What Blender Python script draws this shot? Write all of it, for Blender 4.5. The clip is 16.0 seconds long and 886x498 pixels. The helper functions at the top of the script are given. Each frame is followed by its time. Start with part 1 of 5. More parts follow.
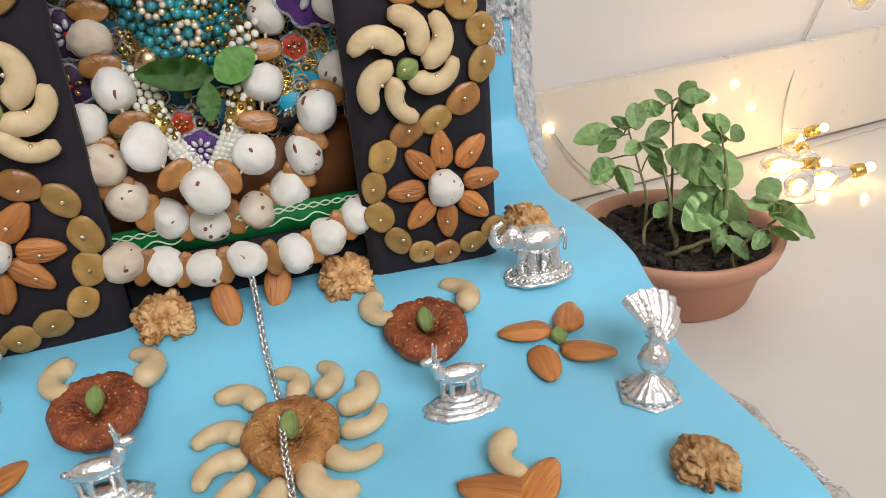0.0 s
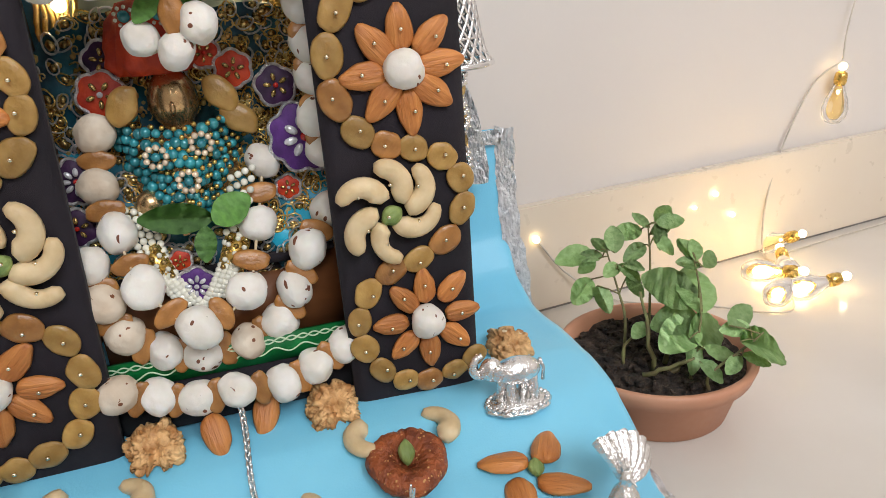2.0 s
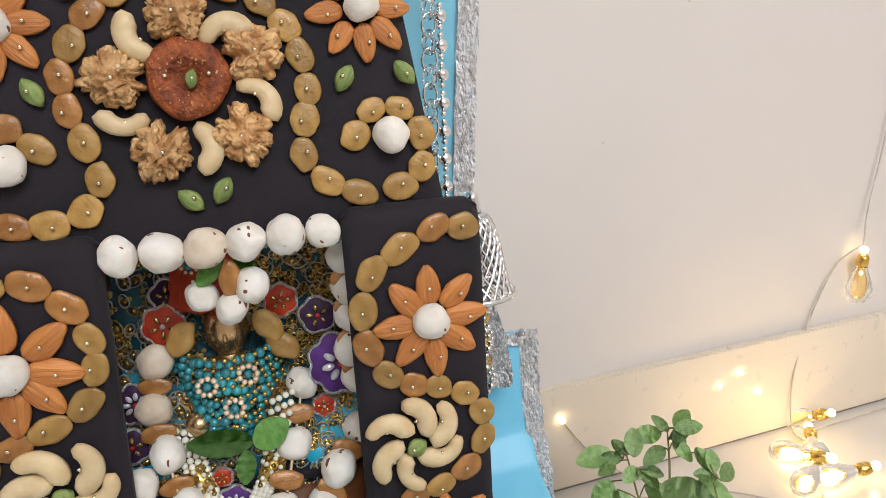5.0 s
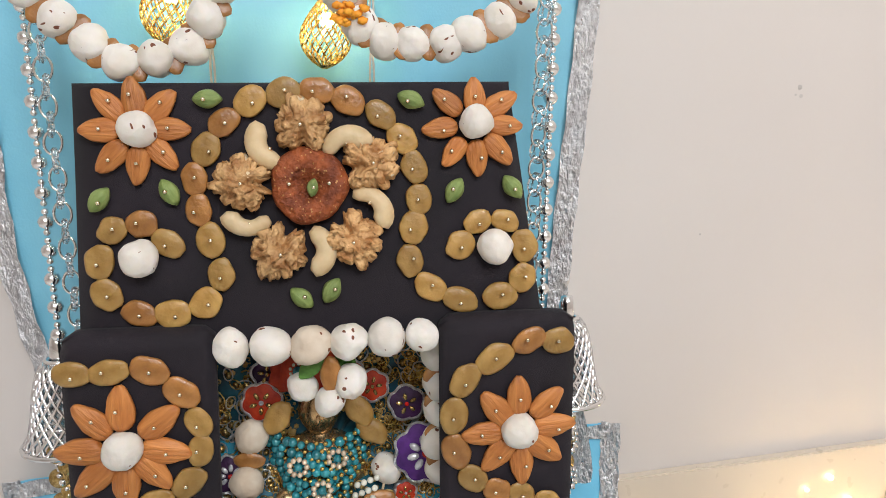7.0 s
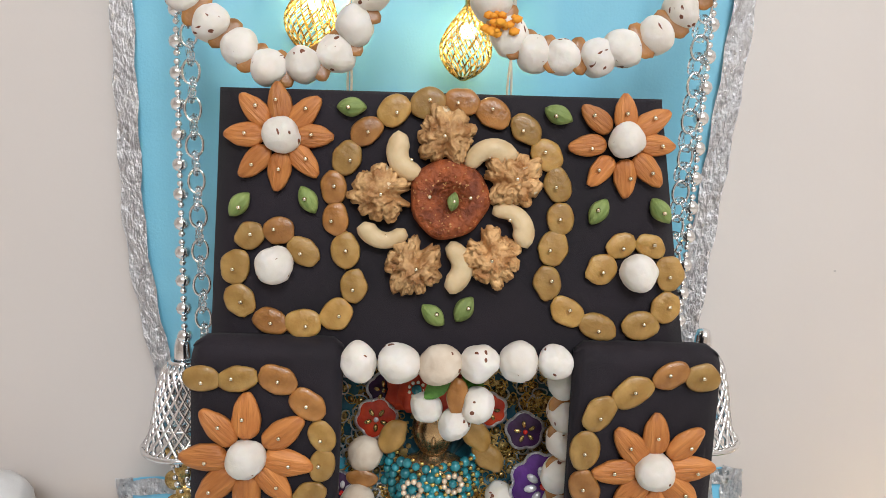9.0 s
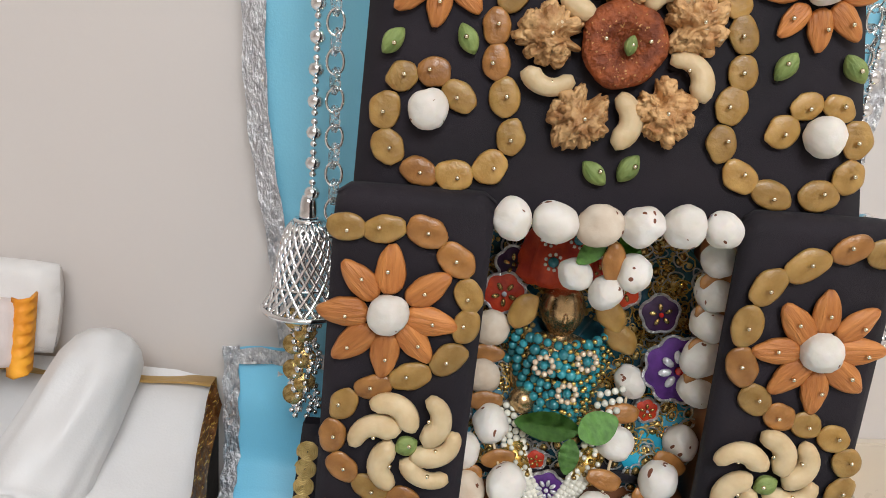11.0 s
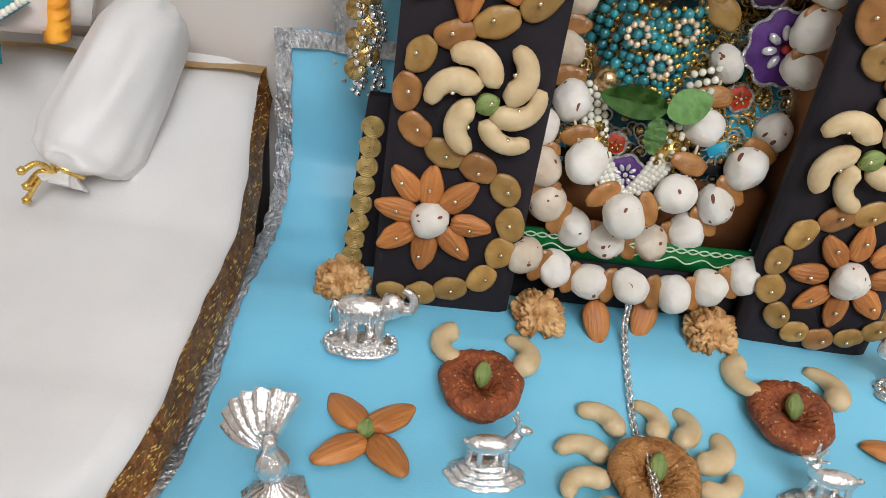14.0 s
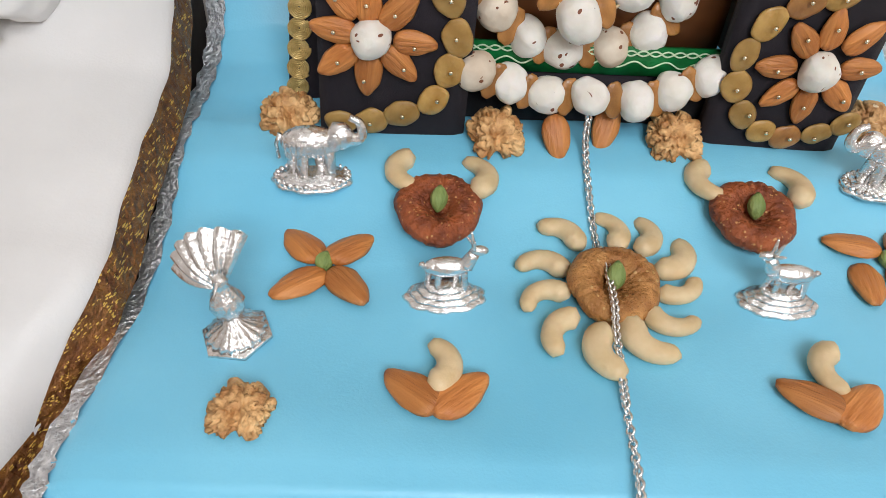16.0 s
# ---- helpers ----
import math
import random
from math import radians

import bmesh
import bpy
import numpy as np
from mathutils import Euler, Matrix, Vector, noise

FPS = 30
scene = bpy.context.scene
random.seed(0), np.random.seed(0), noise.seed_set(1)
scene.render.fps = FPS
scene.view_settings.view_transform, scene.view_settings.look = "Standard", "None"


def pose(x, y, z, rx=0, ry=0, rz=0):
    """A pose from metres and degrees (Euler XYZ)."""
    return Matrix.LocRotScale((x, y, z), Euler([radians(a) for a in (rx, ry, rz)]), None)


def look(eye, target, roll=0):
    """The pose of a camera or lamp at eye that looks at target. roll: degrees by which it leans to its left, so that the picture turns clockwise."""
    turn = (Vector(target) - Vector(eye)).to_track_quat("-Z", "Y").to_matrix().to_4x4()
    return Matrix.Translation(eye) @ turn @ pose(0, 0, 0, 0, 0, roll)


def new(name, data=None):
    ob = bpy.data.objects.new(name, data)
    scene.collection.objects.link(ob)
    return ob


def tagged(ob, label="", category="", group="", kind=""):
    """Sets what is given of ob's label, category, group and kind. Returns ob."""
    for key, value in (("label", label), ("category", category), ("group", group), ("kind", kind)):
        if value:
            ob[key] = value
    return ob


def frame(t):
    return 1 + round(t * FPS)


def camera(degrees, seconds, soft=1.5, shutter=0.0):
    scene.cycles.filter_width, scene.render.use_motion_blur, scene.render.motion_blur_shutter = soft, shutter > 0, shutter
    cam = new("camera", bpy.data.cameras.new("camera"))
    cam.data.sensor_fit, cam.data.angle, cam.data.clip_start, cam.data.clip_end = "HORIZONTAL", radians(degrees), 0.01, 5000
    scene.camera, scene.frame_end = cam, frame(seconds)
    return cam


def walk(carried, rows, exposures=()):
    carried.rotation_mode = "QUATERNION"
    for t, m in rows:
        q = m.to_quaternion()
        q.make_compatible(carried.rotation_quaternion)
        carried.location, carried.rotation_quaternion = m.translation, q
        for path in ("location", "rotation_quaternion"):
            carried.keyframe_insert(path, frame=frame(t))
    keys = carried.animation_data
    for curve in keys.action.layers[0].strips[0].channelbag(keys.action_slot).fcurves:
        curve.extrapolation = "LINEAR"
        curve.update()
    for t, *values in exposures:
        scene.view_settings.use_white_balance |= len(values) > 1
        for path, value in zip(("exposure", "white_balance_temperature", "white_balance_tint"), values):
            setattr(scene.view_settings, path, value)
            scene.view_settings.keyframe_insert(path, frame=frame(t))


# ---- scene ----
cam = camera(64.60, 16.0, soft=0.7)
PATH = [
    (0, (0.0129, -0.3244, 0.2026), (0.2434, 0.5386, -0.2469), -4.79),
    (0.5, (0.0165, -0.3265, 0.2139), (0.2498, 0.5460, -0.2153), -5.00),
    (1, (0.0187, -0.3268, 0.2222), (0.2586, 0.5549, -0.1841), -4.97),
    (1.5, (0.0220, -0.3298, 0.2330), (0.2620, 0.5606, -0.1537), -4.83),
    (2, (0.0241, -0.3300, 0.2424), (0.2699, 0.5670, -0.1249), -4.21),
    (2.5, (0.0280, -0.3312, 0.2560), (0.2737, 0.5697, -0.1018), -4.31),
    (3, (0.0302, -0.3329, 0.2732), (0.2750, 0.5751, -0.0668), -4.36),
    (3.5, (0.0315, -0.3330, 0.2889), (0.2742, 0.5833, -0.0297), -4.19),
    (4, (0.0343, -0.3359, 0.3024), (0.2673, 0.5906, 0.0070), -4.10),
    (4.5, (0.0348, -0.3391, 0.3133), (0.2589, 0.5994, 0.0508), -3.70),
    (4.7, (0.0348, -0.3413, 0.3165), (0.2547, 0.6021, 0.0681), -3.72),
    (6.8, (0.0272, -0.3378, 0.3673), (0.1456, 0.6323, 0.1553), -0.65),
    (7, (0.0238, -0.3375, 0.3685), (0.1327, 0.6355, 0.1646), -0.43),
    (7.5, (0.0153, -0.3360, 0.3696), (0.0986, 0.6435, 0.1864), 0.19),
    (8, (0.0080, -0.3323, 0.3706), (0.0629, 0.6505, 0.1945), 0.08),
    (8.2, (0.0074, -0.3294, 0.3712), (0.0422, 0.6542, 0.1944), -0.05),
    (10.3, (-0.0547, -0.3110, 0.3426), (-0.0549, 0.6652, 0.1257), 2.94),
    (10.5, (-0.0598, -0.3094, 0.3375), (-0.0626, 0.6631, 0.1044), 3.11),
    (11, (-0.0705, -0.3070, 0.3171), (-0.0825, 0.6588, 0.0581), 4.22),
    (11.5, (-0.0763, -0.3059, 0.3035), (-0.0954, 0.6521, 0.0173), 4.49),
    (12, (-0.0871, -0.3058, 0.2871), (-0.1030, 0.6406, -0.0355), 5.15),
    (12.5, (-0.0920, -0.3053, 0.2731), (-0.1059, 0.6241, -0.0956), 5.50),
    (13, (-0.0934, -0.3050, 0.2574), (-0.1065, 0.6083, -0.1496), 5.76),
    (13.5, (-0.0976, -0.3060, 0.2459), (-0.1026, 0.5871, -0.2040), 6.30),
    (14, (-0.0962, -0.3098, 0.2308), (-0.0987, 0.5647, -0.2543), 6.55),
    (14.5, (-0.0936, -0.3088, 0.2242), (-0.0895, 0.5384, -0.3071), 6.05),
    (15, (-0.0885, -0.3076, 0.2215), (-0.0768, 0.4967, -0.3726), 5.23),
    (15.5, (-0.0804, -0.3053, 0.2219), (-0.0724, 0.4586, -0.4234), 3.91),
    (16, (-0.0766, -0.3034, 0.2200), (-0.0534, 0.4392, -0.4492), 3.23),
]
walk(cam, [(t, look(eye, target, roll)) for t, eye, target, roll in PATH], ((0, -0.08), (8, -0.08), (12.5, -0.12), (14, -0.1), (15.5, 0.0), (16, 0.02)))

# ---- light ----
D = 0.1  # the plan below is written in decimetres

world = bpy.data.worlds.new("world")
scene.world = world
world.use_nodes = True
sky = world.node_tree.nodes.new("ShaderNodeTexSky")
sky.sky_type = "NISHITA"
sky.sun_disc = False
sky.sun_elevation, sky.sun_rotation = radians(40), radians(200)
world.node_tree.links.new(sky.outputs[0], world.node_tree.nodes["Background"].inputs[0])
world.node_tree.nodes["Background"].inputs[1].default_value = 0.12


def area_lamp(name, watts, eye, target, wide, high, colour):
    lamp = bpy.data.lights.new(name, "AREA")
    lamp.shape, lamp.size, lamp.size_y, lamp.energy, lamp.color = "RECTANGLE", wide, high, watts, colour
    ob = new(name, lamp)
    ob.matrix_world = look(eye, target)
    return ob


# area lamp for daylight, in an assumed window opening unseen behind the camera
area_lamp("assumed_window_light", 62, (0.5, -2.28, 1.98), (0.4, 0, 0.3), 1.65, 1.1, (0.945, 0.975, 1.02))


# ---- materials ----
def surface(name, low, high, scale=40.0, rough=0.5, metal=0.0, bump=0.2, bump_scale=150.0, vary=0.15, stretch=(1, 1, 1), detail=5.0, sss=0.0, sheen=0.0, coat=0.0, rough_vary=0.08, dist=0.001):
    """Two-scale noise colour and bump on object coordinates, with a small change of value from piece to piece."""
    m = bpy.data.materials.new(name)
    m.use_nodes = True
    n, l = m.node_tree.nodes, m.node_tree.links
    b = n["Principled BSDF"]
    co = n.new("ShaderNodeTexCoord")
    mp = n.new("ShaderNodeMapping")
    mp.inputs["Scale"].default_value = stretch
    l.new(co.outputs["Object"], mp.inputs[0])
    big = n.new("ShaderNodeTexNoise")
    big.inputs["Scale"].default_value, big.inputs["Detail"].default_value = scale, detail
    l.new(mp.outputs[0], big.inputs["Vector"])
    ramp = n.new("ShaderNodeValToRGB")
    ramp.color_ramp.elements[0].position, ramp.color_ramp.elements[1].position = 0.34, 0.68
    ramp.color_ramp.elements[0].color, ramp.color_ramp.elements[1].color = (*low, 1), (*high, 1)
    l.new(big.outputs[0], ramp.inputs[0])
    info = n.new("ShaderNodeObjectInfo")
    span = n.new("ShaderNodeMapRange")
    span.inputs[3].default_value, span.inputs[4].default_value = 1 - vary, 1 + vary
    l.new(info.outputs["Random"], span.inputs[0])
    hsv = n.new("ShaderNodeHueSaturation")
    l.new(ramp.outputs[0], hsv.inputs["Color"])
    l.new(span.outputs[0], hsv.inputs["Value"])
    l.new(hsv.outputs[0], b.inputs["Base Color"])
    fine = n.new("ShaderNodeTexNoise")
    fine.inputs["Scale"].default_value, fine.inputs["Detail"].default_value = bump_scale, 6.0
    l.new(mp.outputs[0], fine.inputs["Vector"])
    rr = n.new("ShaderNodeMapRange")
    rr.inputs[3].default_value, rr.inputs[4].default_value = max(rough - rough_vary, 0.02), min(rough + rough_vary, 1)
    l.new(fine.outputs[0], rr.inputs[0])
    l.new(rr.outputs[0], b.inputs["Roughness"])
    b.inputs["Metallic"].default_value = metal
    if bump:
        bp = n.new("ShaderNodeBump")
        bp.inputs["Strength"].default_value, bp.inputs["Distance"].default_value = bump, dist
        l.new(fine.outputs[0], bp.inputs["Height"])
        l.new(bp.outputs[0], b.inputs["Normal"])
    if sss:
        b.inputs["Subsurface Weight"].default_value = sss
        b.inputs["Subsurface Radius"].default_value = (0.004, 0.002, 0.001)
        b.inputs["Subsurface Scale"].default_value = 0.5
    b.inputs["Sheen Weight"].default_value = sheen
    b.inputs["Coat Weight"].default_value = coat
    return m


def specks(m, colour, scale=120.0, size=0.18, amount=0.75, stretch=(1, 1, 1)):
    """Scattered small dark or pale specks over a surface's colour."""
    n, l = m.node_tree.nodes, m.node_tree.links
    b = n["Principled BSDF"]
    old = b.inputs["Base Color"].links[0].from_socket
    co = n.new("ShaderNodeTexCoord")
    mp = n.new("ShaderNodeMapping")
    mp.inputs["Scale"].default_value = stretch
    info = n.new("ShaderNodeObjectInfo")
    l.new(co.outputs["Object"], mp.inputs[0])
    add = n.new("ShaderNodeVectorMath")
    l.new(mp.outputs[0], add.inputs[0])
    l.new(info.outputs["Random"], add.inputs[1])
    vo = n.new("ShaderNodeTexVoronoi")
    vo.inputs["Scale"].default_value = scale
    l.new(add.outputs[0], vo.inputs["Vector"])
    near = n.new("ShaderNodeMath")
    near.operation = "LESS_THAN"
    near.inputs[1].default_value = size
    l.new(vo.outputs["Distance"], near.inputs[0])
    patch = n.new("ShaderNodeTexNoise")
    patch.inputs["Scale"].default_value = scale * 0.4
    l.new(add.outputs[0], patch.inputs["Vector"])
    some = n.new("ShaderNodeMath")
    some.operation = "GREATER_THAN"
    some.inputs[1].default_value = 1 - amount
    l.new(patch.outputs[0], some.inputs[0])
    both = n.new("ShaderNodeMath")
    both.operation = "MULTIPLY"
    l.new(near.outputs[0], both.inputs[0])
    l.new(some.outputs[0], both.inputs[1])
    mix = n.new("ShaderNodeMix")
    mix.data_type = "RGBA"
    l.new(both.outputs[0], mix.inputs[0])
    l.new(old, mix.inputs[6])
    mix.inputs[7].default_value = (*colour, 1)
    l.new(mix.outputs[2], b.inputs["Base Color"])
    return m


def glow(name, colour, strength):
    m = bpy.data.materials.new(name)
    m.use_nodes = True
    b = m.node_tree.nodes["Principled BSDF"]
    b.inputs["Base Color"].default_value = (*colour, 1)
    b.inputs["Emission Color"].default_value = (*colour, 1)
    b.inputs["Emission Strength"].default_value = strength
    return m


def clear(name, colour, rough=0.03):
    m = surface(name, colour, colour, rough=rough, bump=0)
    m.node_tree.nodes["Principled BSDF"].inputs["Transmission Weight"].default_value = 0.95
    return m


ALMOND = surface("almond_skin", (0.40, 0.125, 0.026), (0.62, 0.245, 0.065), 110, 0.43, bump=0.8, bump_scale=230, vary=0.18, stretch=(0.3, 2.2, 1.4), dist=0.002)
RAISIN = surface("raisin_skin", (0.31, 0.165, 0.034), (0.49, 0.295, 0.088), 90, 0.42, bump=0.4, bump_scale=260, vary=0.22, sss=0.2, dist=0.002, coat=0.15)
RAISIN_RED = surface("amber_raisin", (0.26, 0.105, 0.022), (0.47, 0.215, 0.06), 90, 0.33, bump=0.4, bump_scale=260, vary=0.2, sss=0.1, dist=0.002, coat=0.15)
CASHEW = surface("cashew_kernel", (0.62, 0.45, 0.24), (0.80, 0.64, 0.40), 60, 0.5, bump=0.35, bump_scale=300, vary=0.06, sss=0.1)
MAKHANA = specks(surface("fox_nut", (0.72, 0.66, 0.57), (0.86, 0.82, 0.76), 55, 0.75, bump=0.5, bump_scale=260, vary=0.05, sss=0.1), (0.19, 0.065, 0.032), 200, 0.26, 0.42, (0.5, 1.4, 1))
MAKHANA_TAN = specks(surface("tan_fox_nut", (0.60, 0.46, 0.33), (0.78, 0.68, 0.55), 55, 0.75, bump=0.5, bump_scale=260, vary=0.08), (0.2, 0.07, 0.03), 170, 0.22, 0.45)
WALNUT = specks(surface("walnut_kernel", (0.40, 0.175, 0.052), (0.86, 0.54, 0.245), 120, 0.5, bump=0.8, bump_scale=260, vary=0.15, dist=0.003), (0.82, 0.66, 0.44), 110, 0.2, 0.36)
FIG = specks(surface("dried_fig", (0.17, 0.036, 0.011), (0.42, 0.105, 0.028), 110, 0.5, bump=1.0, bump_scale=330, vary=0.05, dist=0.003), (0.58, 0.30, 0.11), 420, 0.24, 0.5)
FIG_PALE = specks(surface("pale_dried_fig", (0.33, 0.125, 0.03), (0.58, 0.28, 0.085), 110, 0.5, bump=1.0, bump_scale=330, vary=0.05, dist=0.003), (0.6, 0.36, 0.14), 260, 0.2, 0.5)
CARDAMOM = surface("cardamom_pod", (0.13, 0.20, 0.045), (0.32, 0.40, 0.13), 90, 0.55, bump=0.8, bump_scale=220, vary=0.1, stretch=(0.4, 2, 2), dist=0.002)
PIN = surface("pin_head", (0.8, 0.68, 0.45), (0.9, 0.8, 0.6), 100, 0.2, 1.0, bump=0)
BLACK = surface("black_cotton", (0.0060, 0.0033, 0.0066), (0.0125, 0.0072, 0.0130), 14, 0.8, bump=0.35, bump_scale=2600, vary=0.0, sheen=0.035)
SATIN = surface("blue_satin", (0.175, 0.56, 0.78), (0.225, 0.63, 0.84), 9, 0.36, bump=0.12, bump_scale=900, vary=0.0, sheen=0.15, rough_vary=0.05)
LACE = surface("silver_ribbon", (0.55, 0.54, 0.55), (0.85, 0.85, 0.86), 260, 0.3, 0.85, bump=1.0, bump_scale=420, vary=0.0, stretch=(1, 1, 0.5), dist=0.004)
SILVER = surface("polished_silver", (0.78, 0.76, 0.74), (0.92, 0.91, 0.90), 120, 0.2, 0.95, bump=0.5, bump_scale=380, vary=0.0, dist=0.002)
CHROME = surface("chrome", (0.75, 0.75, 0.76), (0.9, 0.9, 0.9), 60, 0.14, 1.0, bump=0.0, vary=0.0)
GOLD = surface("gold_metal", (0.62, 0.38, 0.09), (0.85, 0.62, 0.2), 120, 0.27, 0.95, bump=0.3, bump_scale=400, vary=0.1)
BRASS = surface("brass_cast", (0.56, 0.37, 0.18), (0.80, 0.58, 0.32), 90, 0.25, 0.9, bump=0.15, bump_scale=300, vary=0.0)
WALL = surface("cream_wall_paint", (0.67, 0.61, 0.565), (0.71, 0.655, 0.61), 2.2, 0.62, bump=0.08, bump_scale=160, vary=0.0, rough_vary=0.04)
SKIRT = surface("cream_skirting_tile", (0.70, 0.60, 0.48), (0.75, 0.66, 0.55), 4, 0.3, bump=0.03, bump_scale=80, vary=0.02)
FLOOR = surface("cream_floor_tile", (0.66, 0.60, 0.53), (0.72, 0.67, 0.61), 5, 0.16, bump=0.02, bump_scale=60, vary=0.02, rough_vary=0.04)
GROUT = surface("grey_grout", (0.16, 0.14, 0.12), (0.25, 0.22, 0.2), 60, 0.8)
CEIL = surface("white_ceiling_paint", (0.78, 0.77, 0.75), (0.82, 0.81, 0.79), 3, 0.8, bump=0.05)
COTTON = surface("white_cotton", (0.74, 0.71, 0.68), (0.80, 0.775, 0.745), 14, 0.8, bump=0.25, bump_scale=1500, vary=0.02, sheen=0.2)
WSATIN = surface("white_satin", (0.66, 0.645, 0.63), (0.76, 0.745, 0.73), 10, 0.45, bump=0.15, bump_scale=700, vary=0.0, sheen=0.1)
PINK = surface("blush_cotton", (0.72, 0.60, 0.56), (0.78, 0.68, 0.64), 12, 0.7, bump=0.15, bump_scale=1200)
ORANGE = surface("orange_frill", (0.75, 0.26, 0.015), (0.9, 0.40, 0.03), 60, 0.6, bump=0.4, bump_scale=400)
RIBBON = specks(surface("brown_gold_ribbon", (0.14, 0.044, 0.013), (0.33, 0.135, 0.032), 200, 0.34, 0.4, bump=0.9, bump_scale=300, vary=0.0, dist=0.003), (0.80, 0.50, 0.10), 900, 0.36, 0.5, (1, 0.22, 1))
PLUM = surface("plum_velvet", (0.020, 0.005, 0.028), (0.06, 0.014, 0.075), 90, 0.55, bump=0.4, bump_scale=500, vary=0.1)
GOLDTHREAD = surface("gold_thread", (0.48, 0.32, 0.10), (0.76, 0.57, 0.24), 160, 0.3, 0.45, bump=0.5, bump_scale=500, vary=0.1)
PALE_SATIN = surface("pale_blue_satin", (0.20, 0.54, 0.70), (0.25, 0.60, 0.76), 7, 0.4, bump=0.15, bump_scale=700, vary=0.0, sheen=0.15)
GRIBBON = surface("gold_ribbon", (0.55, 0.33, 0.09), (0.78, 0.53, 0.19), 60, 0.32, 0.7, bump=0.5, bump_scale=260, vary=0.0, stretch=(0.2, 1, 1), dist=0.003)
TERRA = surface("terracotta_plastic", (0.54, 0.25, 0.145), (0.64, 0.32, 0.195), 14, 0.5, bump=0.08, bump_scale=200, vary=0.0)
SOIL = surface("dark_soil", (0.012, 0.008, 0.006), (0.085, 0.055, 0.038), 120, 0.9, bump=1.0, bump_scale=240, dist=0.006)
LEAF = surface("basil_leaf", (0.27, 0.45, 0.15), (0.43, 0.61, 0.27), 60, 0.45, bump=0.5, bump_scale=160, vary=0.22, sss=0.05)
STEM = surface("basil_stem", (0.17, 0.13, 0.06), (0.26, 0.27, 0.10), 90, 0.6, bump=0.3)
WOOD = surface("brown_wood", (0.13, 0.045, 0.015), (0.24, 0.09, 0.03), 30, 0.4, bump=0.2, bump_scale=120, stretch=(0.2, 1, 1))
GREEN = surface("green_ribbon", (0.0, 0.10, 0.02), (0.005, 0.19, 0.045), 60, 0.45, bump=0.3, bump_scale=500)
PEARL = surface("pearl", (0.75, 0.72, 0.60), (0.85, 0.83, 0.72), 200, 0.22, 0.0, bump=0, coat=0.6)
TEAL = surface("teal_velvet", (0.0, 0.04, 0.07), (0.003, 0.14, 0.20), 70, 0.5, bump=0.4, bump_scale=500, sheen=0.2)
TEALBEAD = surface("teal_bead", (0.008, 0.14, 0.18), (0.035, 0.30, 0.34), 200, 0.18, 0.1, bump=0, coat=0.6, vary=0.3)
PURPLE = surface("purple_velvet", (0.05, 0.006, 0.11), (0.12, 0.02, 0.24), 90, 0.55, bump=0.4, bump_scale=500, vary=0.1)
RED = surface("vermilion_velvet", (0.36, 0.016, 0.004), (0.68, 0.065, 0.01), 90, 0.55, bump=0.4, bump_scale=500, vary=0.15)
SEQUIN = surface("gold_sequin", (0.32, 0.20, 0.055), (0.72, 0.54, 0.24), 300, 0.2, 0.85, bump=0.4, bump_scale=800, vary=0.3)
CRYSTAL = surface("grey_crystal", (0.50, 0.50, 0.53), (0.82, 0.82, 0.84), 300, 0.08, 0.3, bump=0.3, bump_scale=700, coat=0.8, vary=0.15)
GLASS = clear("clear_crystal", (0.95, 0.97, 0.97))
RUBY = surface("ruby_stone", (0.5, 0.01, 0.01), (0.7, 0.03, 0.02), 200, 0.1, bump=0, coat=0.8)
WIRE = surface("clear_wire", (0.52, 0.47, 0.40), (0.66, 0.6, 0.52), 90, 0.35, bump=0.1)
AMBERGLASS = clear("amber_glass", (0.95, 0.70, 0.34), 0.06)
LED = glow("warm_led", (1.0, 0.78, 0.42), 19.0)
LED_TOP = glow("bright_warm_led", (1.0, 0.80, 0.42), 110.0)
LED_SOFT = glow("dim_warm_led", (1.0, 0.78, 0.42), 9.0)
SCROLL = surface("pale_green_scroll", (0.45, 0.6, 0.40), (0.6, 0.72, 0.5), 100, 0.5, bump=0)
# near-black colour standing in for the shade between bed and table
GAP_SHADE = surface("gap_shade", (0.04, 0.035, 0.032), (0.07, 0.06, 0.055), 20, 0.6)


# ---- building helpers ----
def mesh_of(name, bm, material, smooth=True):
    me = bpy.data.meshes.new(name)
    bmesh.ops.scale(bm, vec=(D, D, D), verts=bm.verts)
    bm.normal_update()
    bm.to_mesh(me)
    bm.free()
    for mt in material if isinstance(material, (list, tuple)) else [material]:
        me.materials.append(mt)
    if smooth:
        me.polygons.foreach_set("use_smooth", [True] * len(me.polygons))
    return me


def part(name, bm, material, parent=None, label="", smooth=True):
    ob = new(name, mesh_of(name, bm, material, smooth))
    ob.parent = parent
    if label:
        ob["label"] = label
    return ob


def thing(name, label, category, at=(0, 0, 0), turn=(0, 0, 0), group="", kind=""):
    ob = new(name)
    ob.empty_display_size = 0.01
    ob.matrix_basis = pose(at[0] * D, at[1] * D, at[2] * D, *turn)
    return tagged(ob, label, category, group, kind)


def whole(name, bm, material, label, category, at=(0, 0, 0), turn=(0, 0, 0), group="", kind="", smooth=True):
    ob = part(name, bm, material, None, label, smooth)
    ob.matrix_basis = pose(at[0] * D, at[1] * D, at[2] * D, *turn)
    return tagged(ob, label, category, group, kind)


